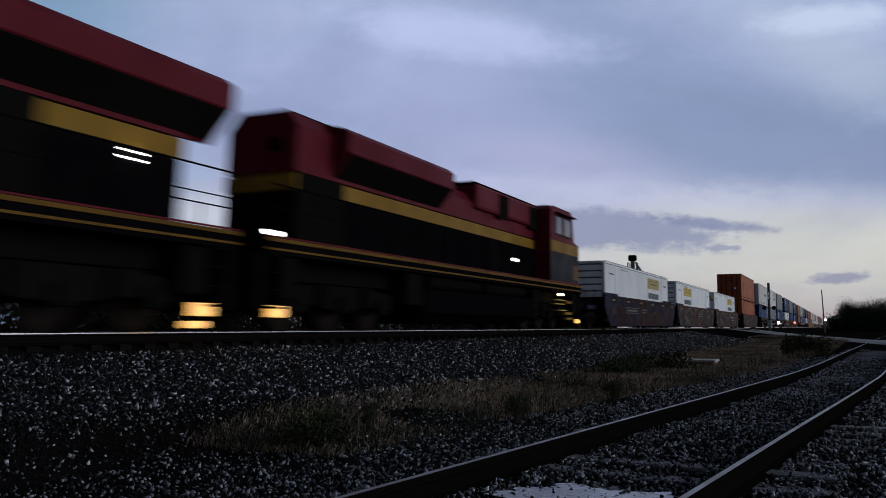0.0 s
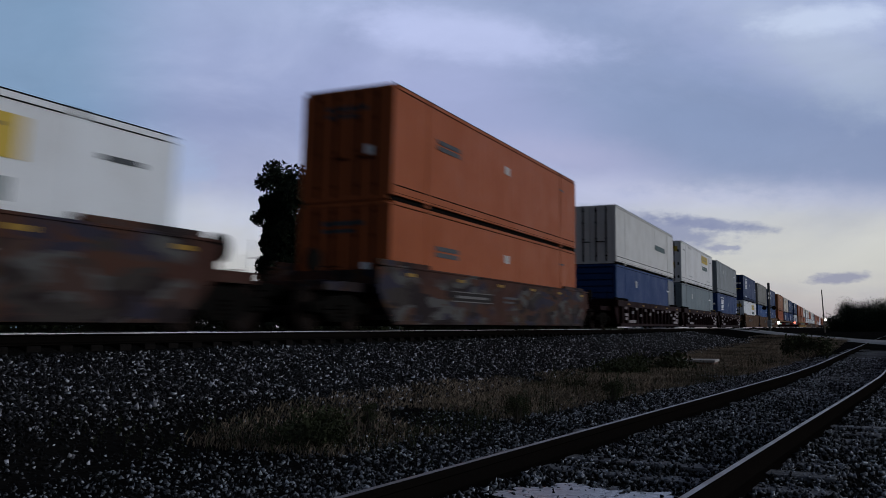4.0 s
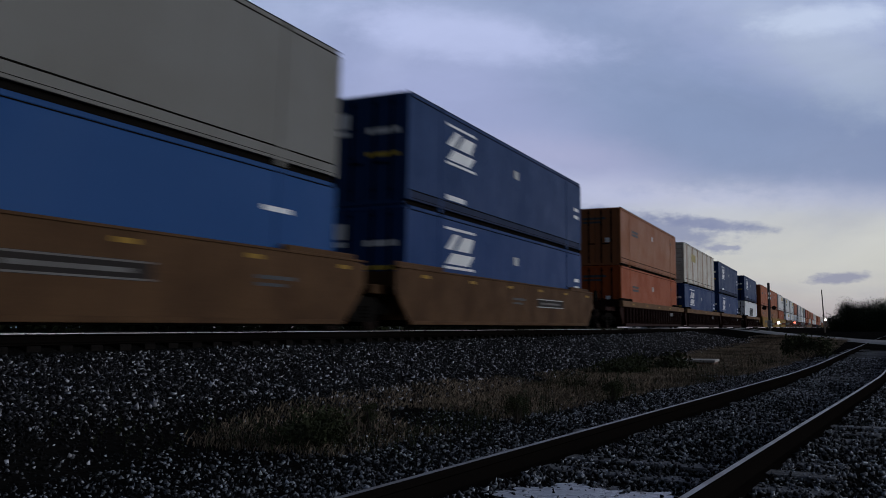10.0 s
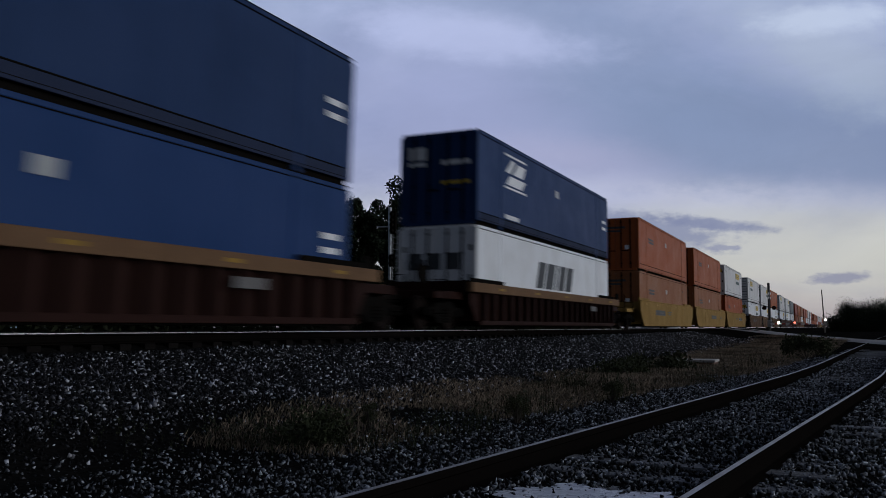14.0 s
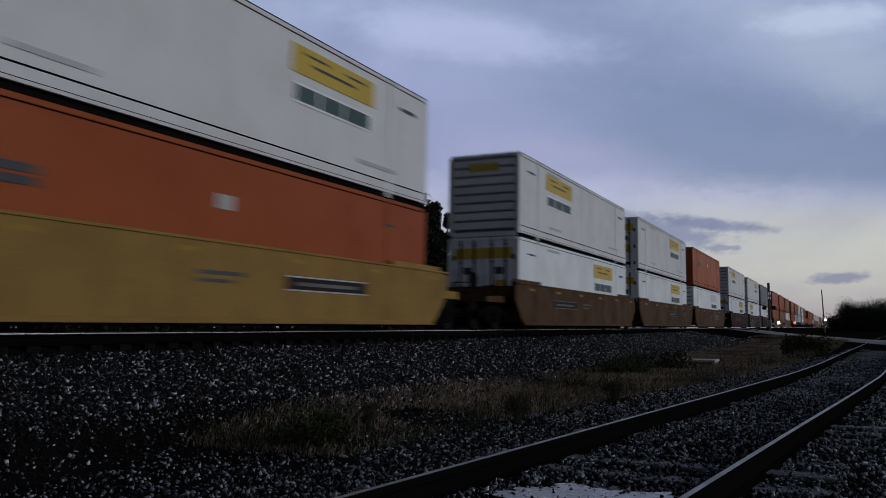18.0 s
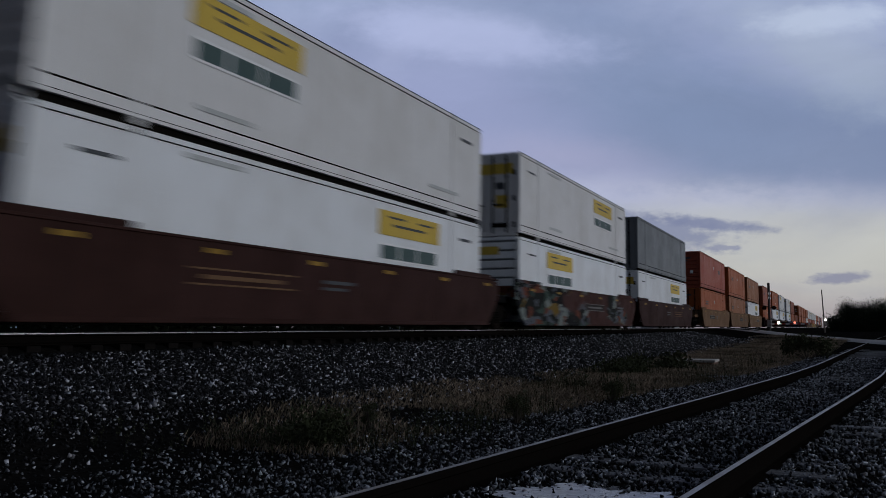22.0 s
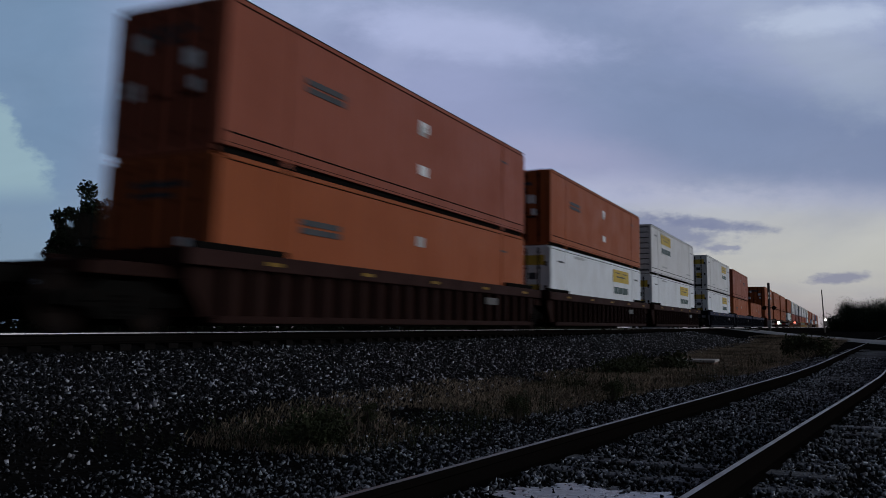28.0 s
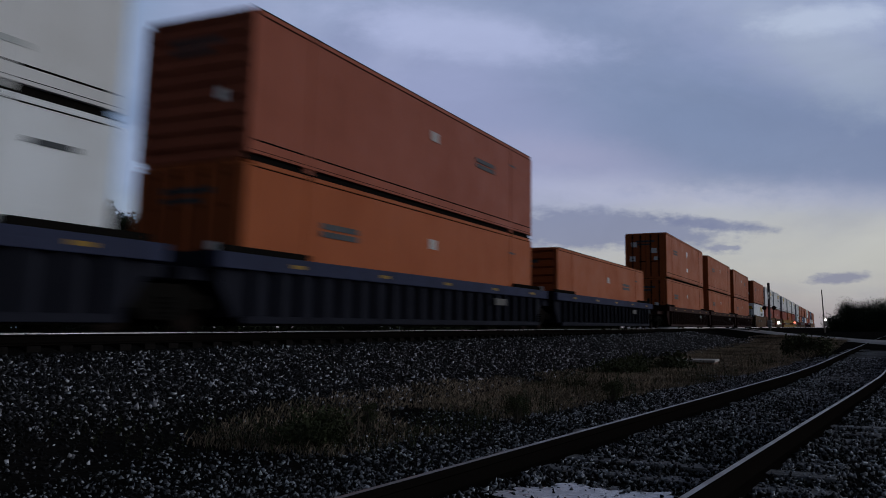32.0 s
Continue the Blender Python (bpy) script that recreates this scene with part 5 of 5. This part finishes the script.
    for y in (1.5, 23.0):
        part("pilot", bx((-1.4, 1.4, y, y + 0.4, 0.35, 1.45), bevel=0.04), LOCO_BLACK, root)
        s = -1 if y < 5 else 1
        yc = y if s < 0 else y + 0.4
        part("coupler", bx((-0.14, 0.14, min(yc, yc + s * 0.5), max(yc, yc + s * 0.5), 0.72, 1.0), bevel=0.03), STEEL_DARK, root)
        for k in range(4):
            z = 0.42 + 0.32 * k
            part("step", bx((1.1, 1.5, y + (0.3 if s < 0 else -0.4), y + (0.8 if s < 0 else 0.1), z, z + 0.04)), LOCO_BLACK, root)
    # lamps along the walkway, and the steps they light
    if turned:
        for z in (2.70, 2.82):
            part("lamp_bar", bx((0.915, 0.945, 3.55, 3.88, z, z + 0.025), bevel=0.006), LAMP_WHITE, root, "lit white lamp bar")
    for y, z, l, glow_mat in (() if turned else ((1.75, 1.78, 0.30, LAMP_WHITE),)) + ((15.1, 2.22, 0.22, LAMP_WHITE), (20.2, 1.26, 0.26, LAMP_GOLD)):
        part("walkway_lamp", bx((1.42, 1.52, y, y + l, z, z + 0.08), bevel=0.02), glow_mat, root, "lit walkway lamp")
    # boards below the cab lamp: its yellow light is put into their paint
    for z, a, b in ((0.98, 20.9, 21.5), (0.55, 20.7, 21.6), (0.35, 20.9, 21.7)):
        part("step_board", bx((1.34, 1.54, a, b, z, z + 0.10), bevel=0.01), LOCO_YELLOW, root, "step board painted with the lamp's yellow light")
    for z, a, b in ((1.08, 19.7, 20.8), (0.93, 19.6, 20.7), (0.70, 20.0, 21.0)):
        part("step_board", bx((1.30, 1.52, a, b, z, z + 0.035)), YELLOW, root, "step board painted with the lamp's yellow light")
    part("nose_plate", bx((1.528, 1.54, 21.85, 22.58, 1.92, 2.48)), WELL_TAN, root, "orange-brown plate")
    # step panels glow themselves in place of the warm light on them
    for y, z, h in ((2.05, 0.26, 0.22), (22.75, 0.24, 0.16)) + (((2.2, 0.06, 0.12),) if turned else ()):
        part("step_lamp", bx((1.30, 1.40, y, y + 0.5, z, z + h), bevel=0.03), STEP_GLOW, root, "step panel with warm lamplight given as its own glow")
    for y in (5.0, 19.7):
        loco_truck(root, LN - y + CUT if turned else y - CUT)
    return root


place(locomotive(), -317.0, RAIL)
place(locomotive(True, 2.5, 1.75, 8.8), -339.6, RAIL)


# ---- plants ----
def leaf_cloud(n, centres, radii, size):
    """Small leaf blades gathered in uneven clumps."""
    k = rng.integers(0, len(centres), n)
    d = rng.normal(size=(n, 3))
    d /= np.linalg.norm(d, axis=1)[:, None]
    r = rng.random(n) ** 0.45
    p = centres[k] + d * (radii[k] * r)[:, None]
    a = rng.normal(size=(n, 3))
    a /= np.linalg.norm(a, axis=1)[:, None]
    b = np.cross(a, rng.normal(size=(n, 3)))
    b /= np.linalg.norm(b, axis=1)[:, None]
    s = size * rng.uniform(0.5, 1.3, n)[:, None]
    v = np.stack([p - a * s, p + b * s * 0.45, p + a * s, p - b * s * 0.45], 1).reshape(-1, 3)
    f = np.arange(4 * n).reshape(-1, 4)
    return v, f


def tree(x, y, height, spread, seed, leaves=2600, leaf=0.021, label="dark leafy tree behind the tracks", full=1.0):
    global rng
    keep, rng = rng, np.random.default_rng(seed)
    root = thing("tree", label, "tree", "", (x, y, float(ground_z(x, y)) - 0.05))
    bm = bmesh.new()
    th = height * 0.16
    bend = rng.uniform(-0.3, 0.3, 2)
    rod(bm, (0, 0, 0), (bend[0], bend[1], th), height * 0.028, 10, height * 0.019)
    part("trunk", bm, BARK, root)
    bm = bmesh.new()
    cs, rs = [], []
    nl = 18
    for i in range(nl):
        a = i * 2.4 + rng.uniform(-0.4, 0.4)
        up = 0.12 + 0.88 * (i + rng.random()) / nl
        out = spread * rng.uniform(0.25, 0.80) * (1.15 - 0.45 * up)
        e = Vector((bend[0] + out * math.cos(a), bend[1] + out * math.sin(a), th + (height - th - spread * 0.3) * up))
        s = Vector((bend[0], bend[1], th * rng.uniform(0.75, 1.0)))
        rod(bm, s, e, height * 0.012, 6, height * 0.004)
        for q in range(4):
            c = s.lerp(e, rng.uniform(0.55, 1.08))
            cs.append((c.x + rng.normal() * spread * 0.12, c.y + rng.normal() * spread * 0.12, c.z + rng.normal() * height * 0.04))
            rs.append(full * spread * rng.uniform(0.34, 0.58))
    part("limb_frame", bm, BARK, root)
    v, f = leaf_cloud(leaves, np.array(cs), np.array(rs), height * leaf)
    me = raw_mesh("crown", v, f, LEAF)
    crown = new("crown", me)
    crown.parent = root
    rng = keep
    return root


def shrub(x, y, w, h, seed, label, name="bush", leaf=0.07):
    global rng
    keep, rng = rng, np.random.default_rng(seed)
    root = thing(name, label, "bush", "", (x, y, float(ground_z(x, y)) - 0.02))
    bm = bmesh.new()
    cs, rs = [], []
    for i in range(14):
        a = rng.uniform(0, math.tau)
        o = w * 0.42 * rng.random() ** 0.5
        e = (o * math.cos(a), o * math.sin(a), h * rng.uniform(0.35, 0.85))
        rod(bm, (0.1 * e[0], 0.1 * e[1], 0), e, 0.012, 5, 0.004)
        cs.append(e)
        rs.append(w * rng.uniform(0.14, 0.24))
    part("stem", bm, BARK, root)["kind"] = "stuff"
    v, f = leaf_cloud(2600, np.array(cs), np.array(rs), min(w * 0.03, leaf))
    me = raw_mesh("foliage", v, f, WEED)
    ob = new("foliage", me)
    ob.parent = root
    rng = keep
    return root


def build_plants():
    # (x, y, height, spread, seed) of the trees behind the train
    for x, y, h, s, sd in ((-48.6, 43.8, 10.0, 1.1, 3), (-48.6, 46.0, 10.7, 1.7, 4), (-45.1, 45.4, 9.9, 2.3, 7), (-36.9, 51.3, 12.8, 1.4, 5), (-33.4, 50.7, 12.8, 2.7, 6),
                           (-34.1, 57.0, 11.7, 1.7, 8), (-32.5, 57.7, 10.9, 1.2, 12), (-34.8, 66.5, 13.2, 2.0, 9), (-32.5, 67.6, 13.1, 2.0, 10), (-30.9, 68.3, 11.6, 1.2, 11)):
        tree(x, y, h, s, sd, 21000, 0.0145)
    # wood at the far end, right of the line
    k = 0
    for x, y, h, s in ((3.8, 245, 8.9, 4.8), (9.5, 252, 8.9, 6.0), (17, 242, 8.7, 6.5), (26, 250, 9.5, 6.8), (35, 244, 9.6, 7), (-0.5, 256, 5.0, 3.6), (45, 252, 9.6, 7), (14, 268, 9.2, 7), (55, 246, 9.8, 7.5), (6.5, 240, 5.0, 4.5), (22, 236, 6.5, 6), (40, 236, 6.8, 6)):
        tree(x, y, h * 0.90, s, 40 + k, 24000, 0.022, "dark tree in the wood at the far end of the line", 1.05)
        k += 1
    shrub(-0.95, 31.0, 1.6, 0.80, 71, "low dark bush beside the siding")
    shrub(-4.35, 6.8, 0.8, 0.30, 73, "dark weed clump at the edge of the grass", "weed_clump")
    shrub(-4.3, 23.0, 1.8, 0.15, 74, "low dark weed clump in the grass", "weed_clump")
    shrub(-4.7, 20.2, 1.5, 0.13, 75, "low dark weed clump in the grass", "weed_clump")
    shrub(-3.35, 9.4, 0.35, 0.36, 76, "low dark weed clump in the grass", "weed_clump")
    shrub(-4.1, 7.4, 0.22, 0.42, 78, "thin dark weed stalk in the grass", "weed_clump")
    shrub(-3.0, 12.4, 0.4, 0.32, 79, "thin dark weed stalk in the grass", "weed_clump")
    # upright weeds along the edge of the grass: stems with narrow leaves
    v, f = [], []
    for cx, cy, rx, ry, n, h in ((-4.3, 6.6, 0.9, 0.55, 150, 0.26), (-5.0, 7.0, 0.6, 0.5, 55, 0.24), (-5.9, 6.0, 0.9, 0.6, 46, 0.14), (-3.55, 8.0, 0.4, 0.9, 70, 0.24), (-3.55, 10.0, 0.45, 1.2, 80, 0.28),
                                 (-3.9, 14.4, 0.8, 1.2, 90, 0.36), (-3.0, 13.0, 0.5, 1.2, 50, 0.26), (-4.3, 21.5, 1.3, 2.0, 120, 0.26), (-2.4, 18.5, 0.6, 2.0, 60, 0.24), (-1.9, 25.5, 0.6, 2.5, 60, 0.28)):
        for k in range(n):
            x, y = cx + rx * rng.normal() * 0.55, cy + ry * rng.normal() * 0.55
            z, hh = float(ground_z(x, y)) - 0.01, h * rng.uniform(0.35, 1.25)
            lx, ly = hh * rng.normal() * 0.18, hh * rng.normal() * 0.18
            wd = 0.0022 * (1 + 0.05 * y)
            o = len(v)
            v += [(x - wd, y, z), (x + wd, y, z), (x + lx + wd * 0.4, y + ly, z + hh), (x + lx - wd * 0.4, y + ly, z + hh)]
            f.append((o, o + 1, o + 2, o + 3))
            for q in range(9):
                u, a = rng.uniform(0.15, 1.0), rng.uniform(0, math.tau)
                ln, lw = hh * rng.uniform(0.14, 0.30), 0.006 * (1 + 0.05 * y)
                b = Vector((x + lx * u, y + ly * u, z + hh * u))
                d = Vector((math.cos(a) * ln, math.sin(a) * ln, ln * rng.uniform(0.0, 0.7)))
                w = Vector((-math.sin(a) * lw, math.cos(a) * lw, 0))
                o = len(v)
                v += [tuple(b), tuple(b + d * 0.5 + w), tuple(b + d), tuple(b + d * 0.5 - w)]
                f.append((o, o + 1, o + 2, o + 3))
    tagged(new("weeds", raw_mesh("weeds", v, f, WEED)), "dark upright weeds along the edge of the dry grass", "weeds", kind="stuff")
    # scrub along the far side of the main line
    for k in range(22):
        yy = 8 + 4.6 * k
        shrub(-20.5 - 1.5 * math.sin(k * 1.9) - 0.06 * yy, yy, 6.0, 1.9 + 0.6 * math.sin(k * 2.7), 100 + k, "dark scrub along the far side of the tracks", "scrub_bush", 0.16)
    # grass strip between the tracks
    n = 42000
    y = 6.3 + 60 * rng.random(n) ** 1.3
    left = np.interp(y, (5.6, 6.5, 8, 10, 12.7, 16, 18.3, 22, 26.6, 36, 70), (-4.6, -5.5, -6.0, -6.15, -6.1, -5.8, -5.6, -5.5, -5.4, -5.5, -5.8))
    right = np.interp(y, (5.6, 6.5, 9.8, 11, 13.5, 19.4, 27, 70), (-4.0, -3.75, -3.55, -3.3, -3.05, -2.05, -1.3, 1.2))
    x = left + (right - left) * rng.random(n)
    patch = np.sin(x * 1.1 + 0.35 * y) + np.sin(0.8 * y - x * 0.6 + 1.0) + 0.9 * np.sin(y * 2.1 + x * 2.0)
    keep = (patch > -1.7) & wedge(x, y) & (rng.random(n) < np.clip((y - 5.5) / 8.0, 0.16, 1))
    x, y = x[keep], y[keep]
    n = len(x)
    bl = 5
    bx_, by_ = np.repeat(x, bl) + rng.normal(0, 0.07, n * bl), np.repeat(y, bl) + rng.normal(0, 0.07, n * bl)
    hgt = rng.uniform(0.025, 0.10, n * bl) * (0.75 + 0.5 * np.repeat(rng.random(n), bl))
    a = rng.uniform(0, math.tau, n * bl)
    lean = hgt * rng.uniform(0.1, 0.7, n * bl)
    wd = rng.uniform(0.0014, 0.0034, n * bl) * (1 + 0.05 * by_)
    z = ground_z(bx_, by_) - 0.01
    base = np.stack([bx_, by_, z], 1)
    w = np.stack([-np.sin(a), np.cos(a), 0 * a], 1) * wd[:, None]
    mid = base + np.stack([np.cos(a) * lean * 0.35, np.sin(a) * lean * 0.35, hgt * 0.6], 1)
    tip = base + np.stack([np.cos(a) * lean, np.sin(a) * lean, hgt], 1)
    v = np.stack([base - w, base + w, mid + w * 0.7, tip, mid - w * 0.7], 1).reshape(-1, 3)
    f = np.arange(5 * len(base)).reshape(-1, 5)
    tagged(new("grass_strip", raw_mesh("grass_strip", v, f, GRASS)), "dry brown grass between the two tracks", "grass", kind="stuff")


build_plants()


# ---- road and crossing ----
def build_road():
    d = (ROAD_B - ROAD_A).normalized()
    n = Vector((d.y, -d.x))
    verts, faces = [], []
    ks = np.arange(-120, 90, 1.0)
    ws = (-3.4, -3.2, 3.2, 3.4)
    for k in ks:
        for w in ws:
            p = ROAD_A + d * float(k) + n * w
            z = float(ground_z(p.x, p.y))
            if abs(p.x - XC) < 1.5:
                z = 0.985
            verts.append((p.x, p.y, z + (0.03 if abs(w) < 3.3 else -0.05)))
    for i in range(len(ks) - 1):
        for j in range(3):
            a = i * 4 + j
            faces.append((a, a + 1, a + 5, a + 4))
    tagged(new("road", raw_mesh("road", verts, faces, ROAD)), "worn grey asphalt road crossing both tracks", "road", kind="structure")


build_road()


def crossing_signal(x, y):
    zb = float(ground_z(x, y))
    root = thing("crossing_signal", "grey crossing signal mast with a lowered lit gate arm", "signal", "", (x, y, zb))
    bm = bmesh.new()
    rod(bm, (0, 0, 0), (0, 0, 5.5), 0.13, 12)
    part("mast", bm, MAST_DARK, root)
    part("base", boxes((-0.28, 0.28, -0.28, 0.28, 0, 0.12), bevel=0.02), GALV, root)
    part("crossarm", boxes((-0.75, 0.75, -0.05, 0.05, 2.75, 2.83), bevel=0.01), STEEL_DARK, root)
    for sx in (-0.48, 0.48):
        bm = bmesh.new()
        lathe(bm, [(-0.10, 0.05), (-0.09, 0.20), (-0.07, 0.22), (-0.05, 0.22), (-0.05, 0.05)], "Y", 20)
        hd = part("flasher", bm, STEEL_DARK, root, "black round flasher backing")
        hd.location = (sx, 0, 2.79)
        bm = bmesh.new()
        lathe(bm, [(-0.14, 0.02), (-0.13, 0.08), (-0.10, 0.09), (-0.09, 0.02)], "Y", 14)
        part("lens", bm, LENS_DARK, hd, "unlit dark red lens")
    for lean in (-1, 1):
        bm = boxes((-0.5, 0.5, -0.07, -0.055, -0.09, 0.09))
        cb = part("crossbuck", bm, GALV, root, "grey-white crossbuck board")
        cb.location, cb.rotation_euler = (0, 0, 4.1), (0, lean * radians(45), radians(72))
    part("gate_motor", boxes((-0.22, 0.22, -0.2, 0.2, 0.75, 1.45), bevel=0.03), GALV, root)
    arm = part("gate_arm", boxes((0.1, 4.0, -0.26, -0.22, 1.0, 1.12), bevel=0.008), SIGN_WHITE, root)
    for k in range(5):
        part("red_band", boxes((0.5 + 0.75 * k, 0.85 + 0.75 * k, -0.265, -0.215, 0.998, 1.122)), LOCO_STRIPE, arm, "red band")
    for xx, mt in ((0.93, LAMP_WHITE), (2.52, LAMP_RED)):
        bm = bmesh.new()
        lathe(bm, [(-0.36, 0.01), (-0.34, 0.10), (-0.28, 0.12), (-0.27, 0.01)], "Y", 12)
        o = part("gate_lamp", bm, mt, arm, "lit gate lamp")
        o.location = (xx, 0, 1.2)
    return root


crossing_signal(-6.7, 100.0)


def utility_pole(x, y, h, arms=True, label="weathered timber utility pole", lean=0.0):
    root = thing("utility_pole", label, "pole", "", (x, y, float(ground_z(x, y))))
    bm = bmesh.new()
    rod(bm, (0, 0, 0), (lean, 0, h), 0.15, 10, 0.10)
    part("pole", bm, WOOD_POLE, root)
    if arms:
        part("crossarm", boxes((lean - 1.2, lean + 1.2, -0.06, 0.06, h - 0.65, h - 0.52), bevel=0.01), WOOD_POLE, root)
        for k in (-1.05, -0.4, 0.4, 1.05):
            bm = bmesh.new()
            lathe(bm, [(0, 0.02), (0.02, 0.05), (0.08, 0.045), (0.12, 0.03), (0.13, 0.01)], "Z", 10)
            o = part("insulator", bm, GLASS_DARK, root)
            o.location = (lean + k, 0, h - 0.52)
    return root


far_pole = utility_pole(-2.45, 190.0, 8.6, False, "slightly leaning timber pole beside the far track", -0.3)
fp = part("lamp", boxes((-0.05, 0.4, -0.35, -0.15, 2.5, 2.75), bevel=0.05), LAMP_WHITE, far_pole, "lit white lamp low on the pole")
utility_pole(-34.6, 94.0, 12.4, True, "timber utility pole with a crossarm behind the train")


def signal_mast(x, y):
    """A railway signal on the far side of the train."""
    root = thing("railway_signal", "grey railway signal mast with a ladder and dark heads", "signal", "", (x, y, float(ground_z(x, y))))
    part("mast", rod(bmesh.new(), (0, 0, 0), (0, 0, 7.3), 0.09, 10), GALV, root)
    part("arm", rod(bmesh.new(), (-0.75, 0, 6.3), (0.3, 0, 6.3), 0.035, 8), GALV, root)
    for xx, z in ((0.28, 6.75), (0.28, 6.2), (-0.35, 4.6), (0.22, 4.5)):
        part("signal_head", boxes((xx - 0.16, xx + 0.16, -0.22, -0.05, z - 0.32, z + 0.32), bevel=0.04), STEEL_DARK, root)
        for dz in (-0.16, 0.14):
            bm = rod(bmesh.new(), (xx, -0.22, z + dz), (xx, -0.42, z + dz), 0.09, 10)
            part("hood", bm, STEEL_DARK, root)
    bm = bmesh.new()
    for s in (-0.2, 0.2):
        rod(bm, (s + 0.3, 0.15, 0.1), (s + 0.3, 0.15, 6.0), 0.02, 6)
    for k in range(18):
        rod(bm, (0.1, 0.15, 0.3 + 0.32 * k), (0.5, 0.15, 0.3 + 0.32 * k), 0.015, 6)
    part("ladder", bm, GALV, root)
    part("relay_case", boxes((-1.1, -0.5, -0.3, 0.3, 0.0, 1.6), bevel=0.03), GALV, root)


signal_mast(-21.1, 39.8)


def grain_leg(x, y):
    """The head of a grain elevator far behind the train."""
    root = thing("grain_elevator", "dark grain elevator leg with a head house and spouts", "elevator", "", (x, y, 0))
    for s in (-1.3, 1.3):
        for q in (-1.0, 1.0):
            part("tower_leg", boxes((s - 0.12, s + 0.12, q - 0.12, q + 0.12, 0, 20.5)), GALV, root)
    for k in range(9):
        part("brace", rod(bmesh.new(), (-1.3 if k % 2 else 1.3, -1.0, 2.2 * k + 0.5), (1.3 if k % 2 else -1.3, -1.0, 2.2 * k + 2.7), 0.09, 6), GALV, root)
    part("leg_casing", boxes((-0.55, 0.55, -0.5, 0.5, 0, 21.0), bevel=0.03), GALV, root)
    part("head_house", boxes((-1.2, 1.1, -0.9, 0.9, 20.9, 22.7), bevel=0.35), STEEL_DARK, root)
    part("spout", rod(bmesh.new(), (0.8, 0, 20.6), (7.5, 0, 10.0), 0.28, 10), GALV, root)
    part("spout", rod(bmesh.new(), (1.0, 0.5, 19.6), (4.2, 0.5, 10.0), 0.28, 10), GALV, root)
    bm = lathe(bmesh.new(), [(0, 5.5), (9.0, 5.5), (12.0, 0.6), (12.2, 0.4)], "Z", 28)
    bin_ = part("storage_bin", bm, GALV, root)
    bin_.location = (7.5, 0, 0)


grain_leg(-55.5, 260.3)


# ---- shallow water between the siding rails ----
def build_puddle():
    # pale base colour stands in for the sky mirrored in the water
    mt = material("water_painted_sky_shine", (0.52, 0.54, 0.58), 0.30, 0.0, (0.30, 0.31, 0.34), 9.0, 0.8, 40, 0.2, 0.15, 12.0, by_object=0.0)
    bm = bmesh.new()
    n = 160
    c = bm.verts.new((-1.27, 4.85, 0.088))
    ring = []
    for k in range(n):
        a = k * math.tau / n
        r = 1 + 0.13 * math.sin(3 * a + 0.6) + 0.09 * math.sin(7 * a) + 0.05 * math.sin(13 * a) + 0.05 * math.sin(29 * a + 1.0) + rng.uniform(-0.05, 0.05)
        ring.append(bm.verts.new((-1.27 + 0.60 * r * math.cos(a), 4.85 + 0.58 * r * math.sin(a), 0.088)))
    for k in range(n):
        bm.faces.new((c, ring[k], ring[(k + 1) % n]))
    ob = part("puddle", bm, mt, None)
    tagged(ob, "shallow rain puddle between the siding rails, sky shine painted into its colour", "puddle", kind="structure")


build_puddle()


def marker_slab(x, y):
    z = float(ground_z(x, y))
    root = thing("concrete_slab", "pale concrete slab lying in the grass", "slab", "", (x, y, z))
    part("slab", boxes((-0.62, 0.55, -0.5, 0.5, 0.10, 0.17), bevel=0.02), CONCRETE, root)
    part("block", boxes((-0.1, 0.5, -0.45, 0.45, -0.05, 0.105), bevel=0.02), CLAY, root, "rust-brown block under the slab")


marker_slab(-3.69, 25.7)


# ---- movement ----
SPEED, SLOWING = 20.42, -0.0259
# small unevenness of the run, metres ahead (+) or behind (-) at whole seconds
DRIFT = [(0, 0.3), (1, 0.9), (2, -0.31), (3, 0.19), (6, 0.19), (7, -0.13), (8, -0.17), (9, 0.62), (10, 0.40), (11, -0.69), (12, 0.04), (13, -0.09), (14, -0.23), (15.5, 0.0),
         (17, 0.40), (18, 0.13), (19, -0.02), (20, -0.27), (21, -0.41), (22, 0.34), (23, 0.16), (24, 0.07), (25, -0.08), (26.5, 0.0), (28, -0.54), (29, 0.22), (30, 0.16), (31, 0.05), (32, -0.13)]


def travelled(t):
    return SPEED * (t - 16) + 0.5 * SLOWING * (t - 16) ** 2


def motions():
    for ob, y16, z in MOVERS:
        walk(ob, [(t, pose(XC, y16 - travelled(t) - d, z)) for t, d in DRIFT])
        if y16 > 360:
            continue
        for w in ob.children_recursive:
            if w.name.startswith("wheelset"):
                r = BIG_R if "large" in w.name else WHEEL_R
                x, y, zz = w.location
                # the wheels roll
                rows = []
                for k in range(32 * FPS + 1):
                    t = k / FPS
                    rows.append((t, pose(x, y, zz, math.degrees((travelled(t) - travelled(0)) / r))))
                walk(w, rows)


motions()
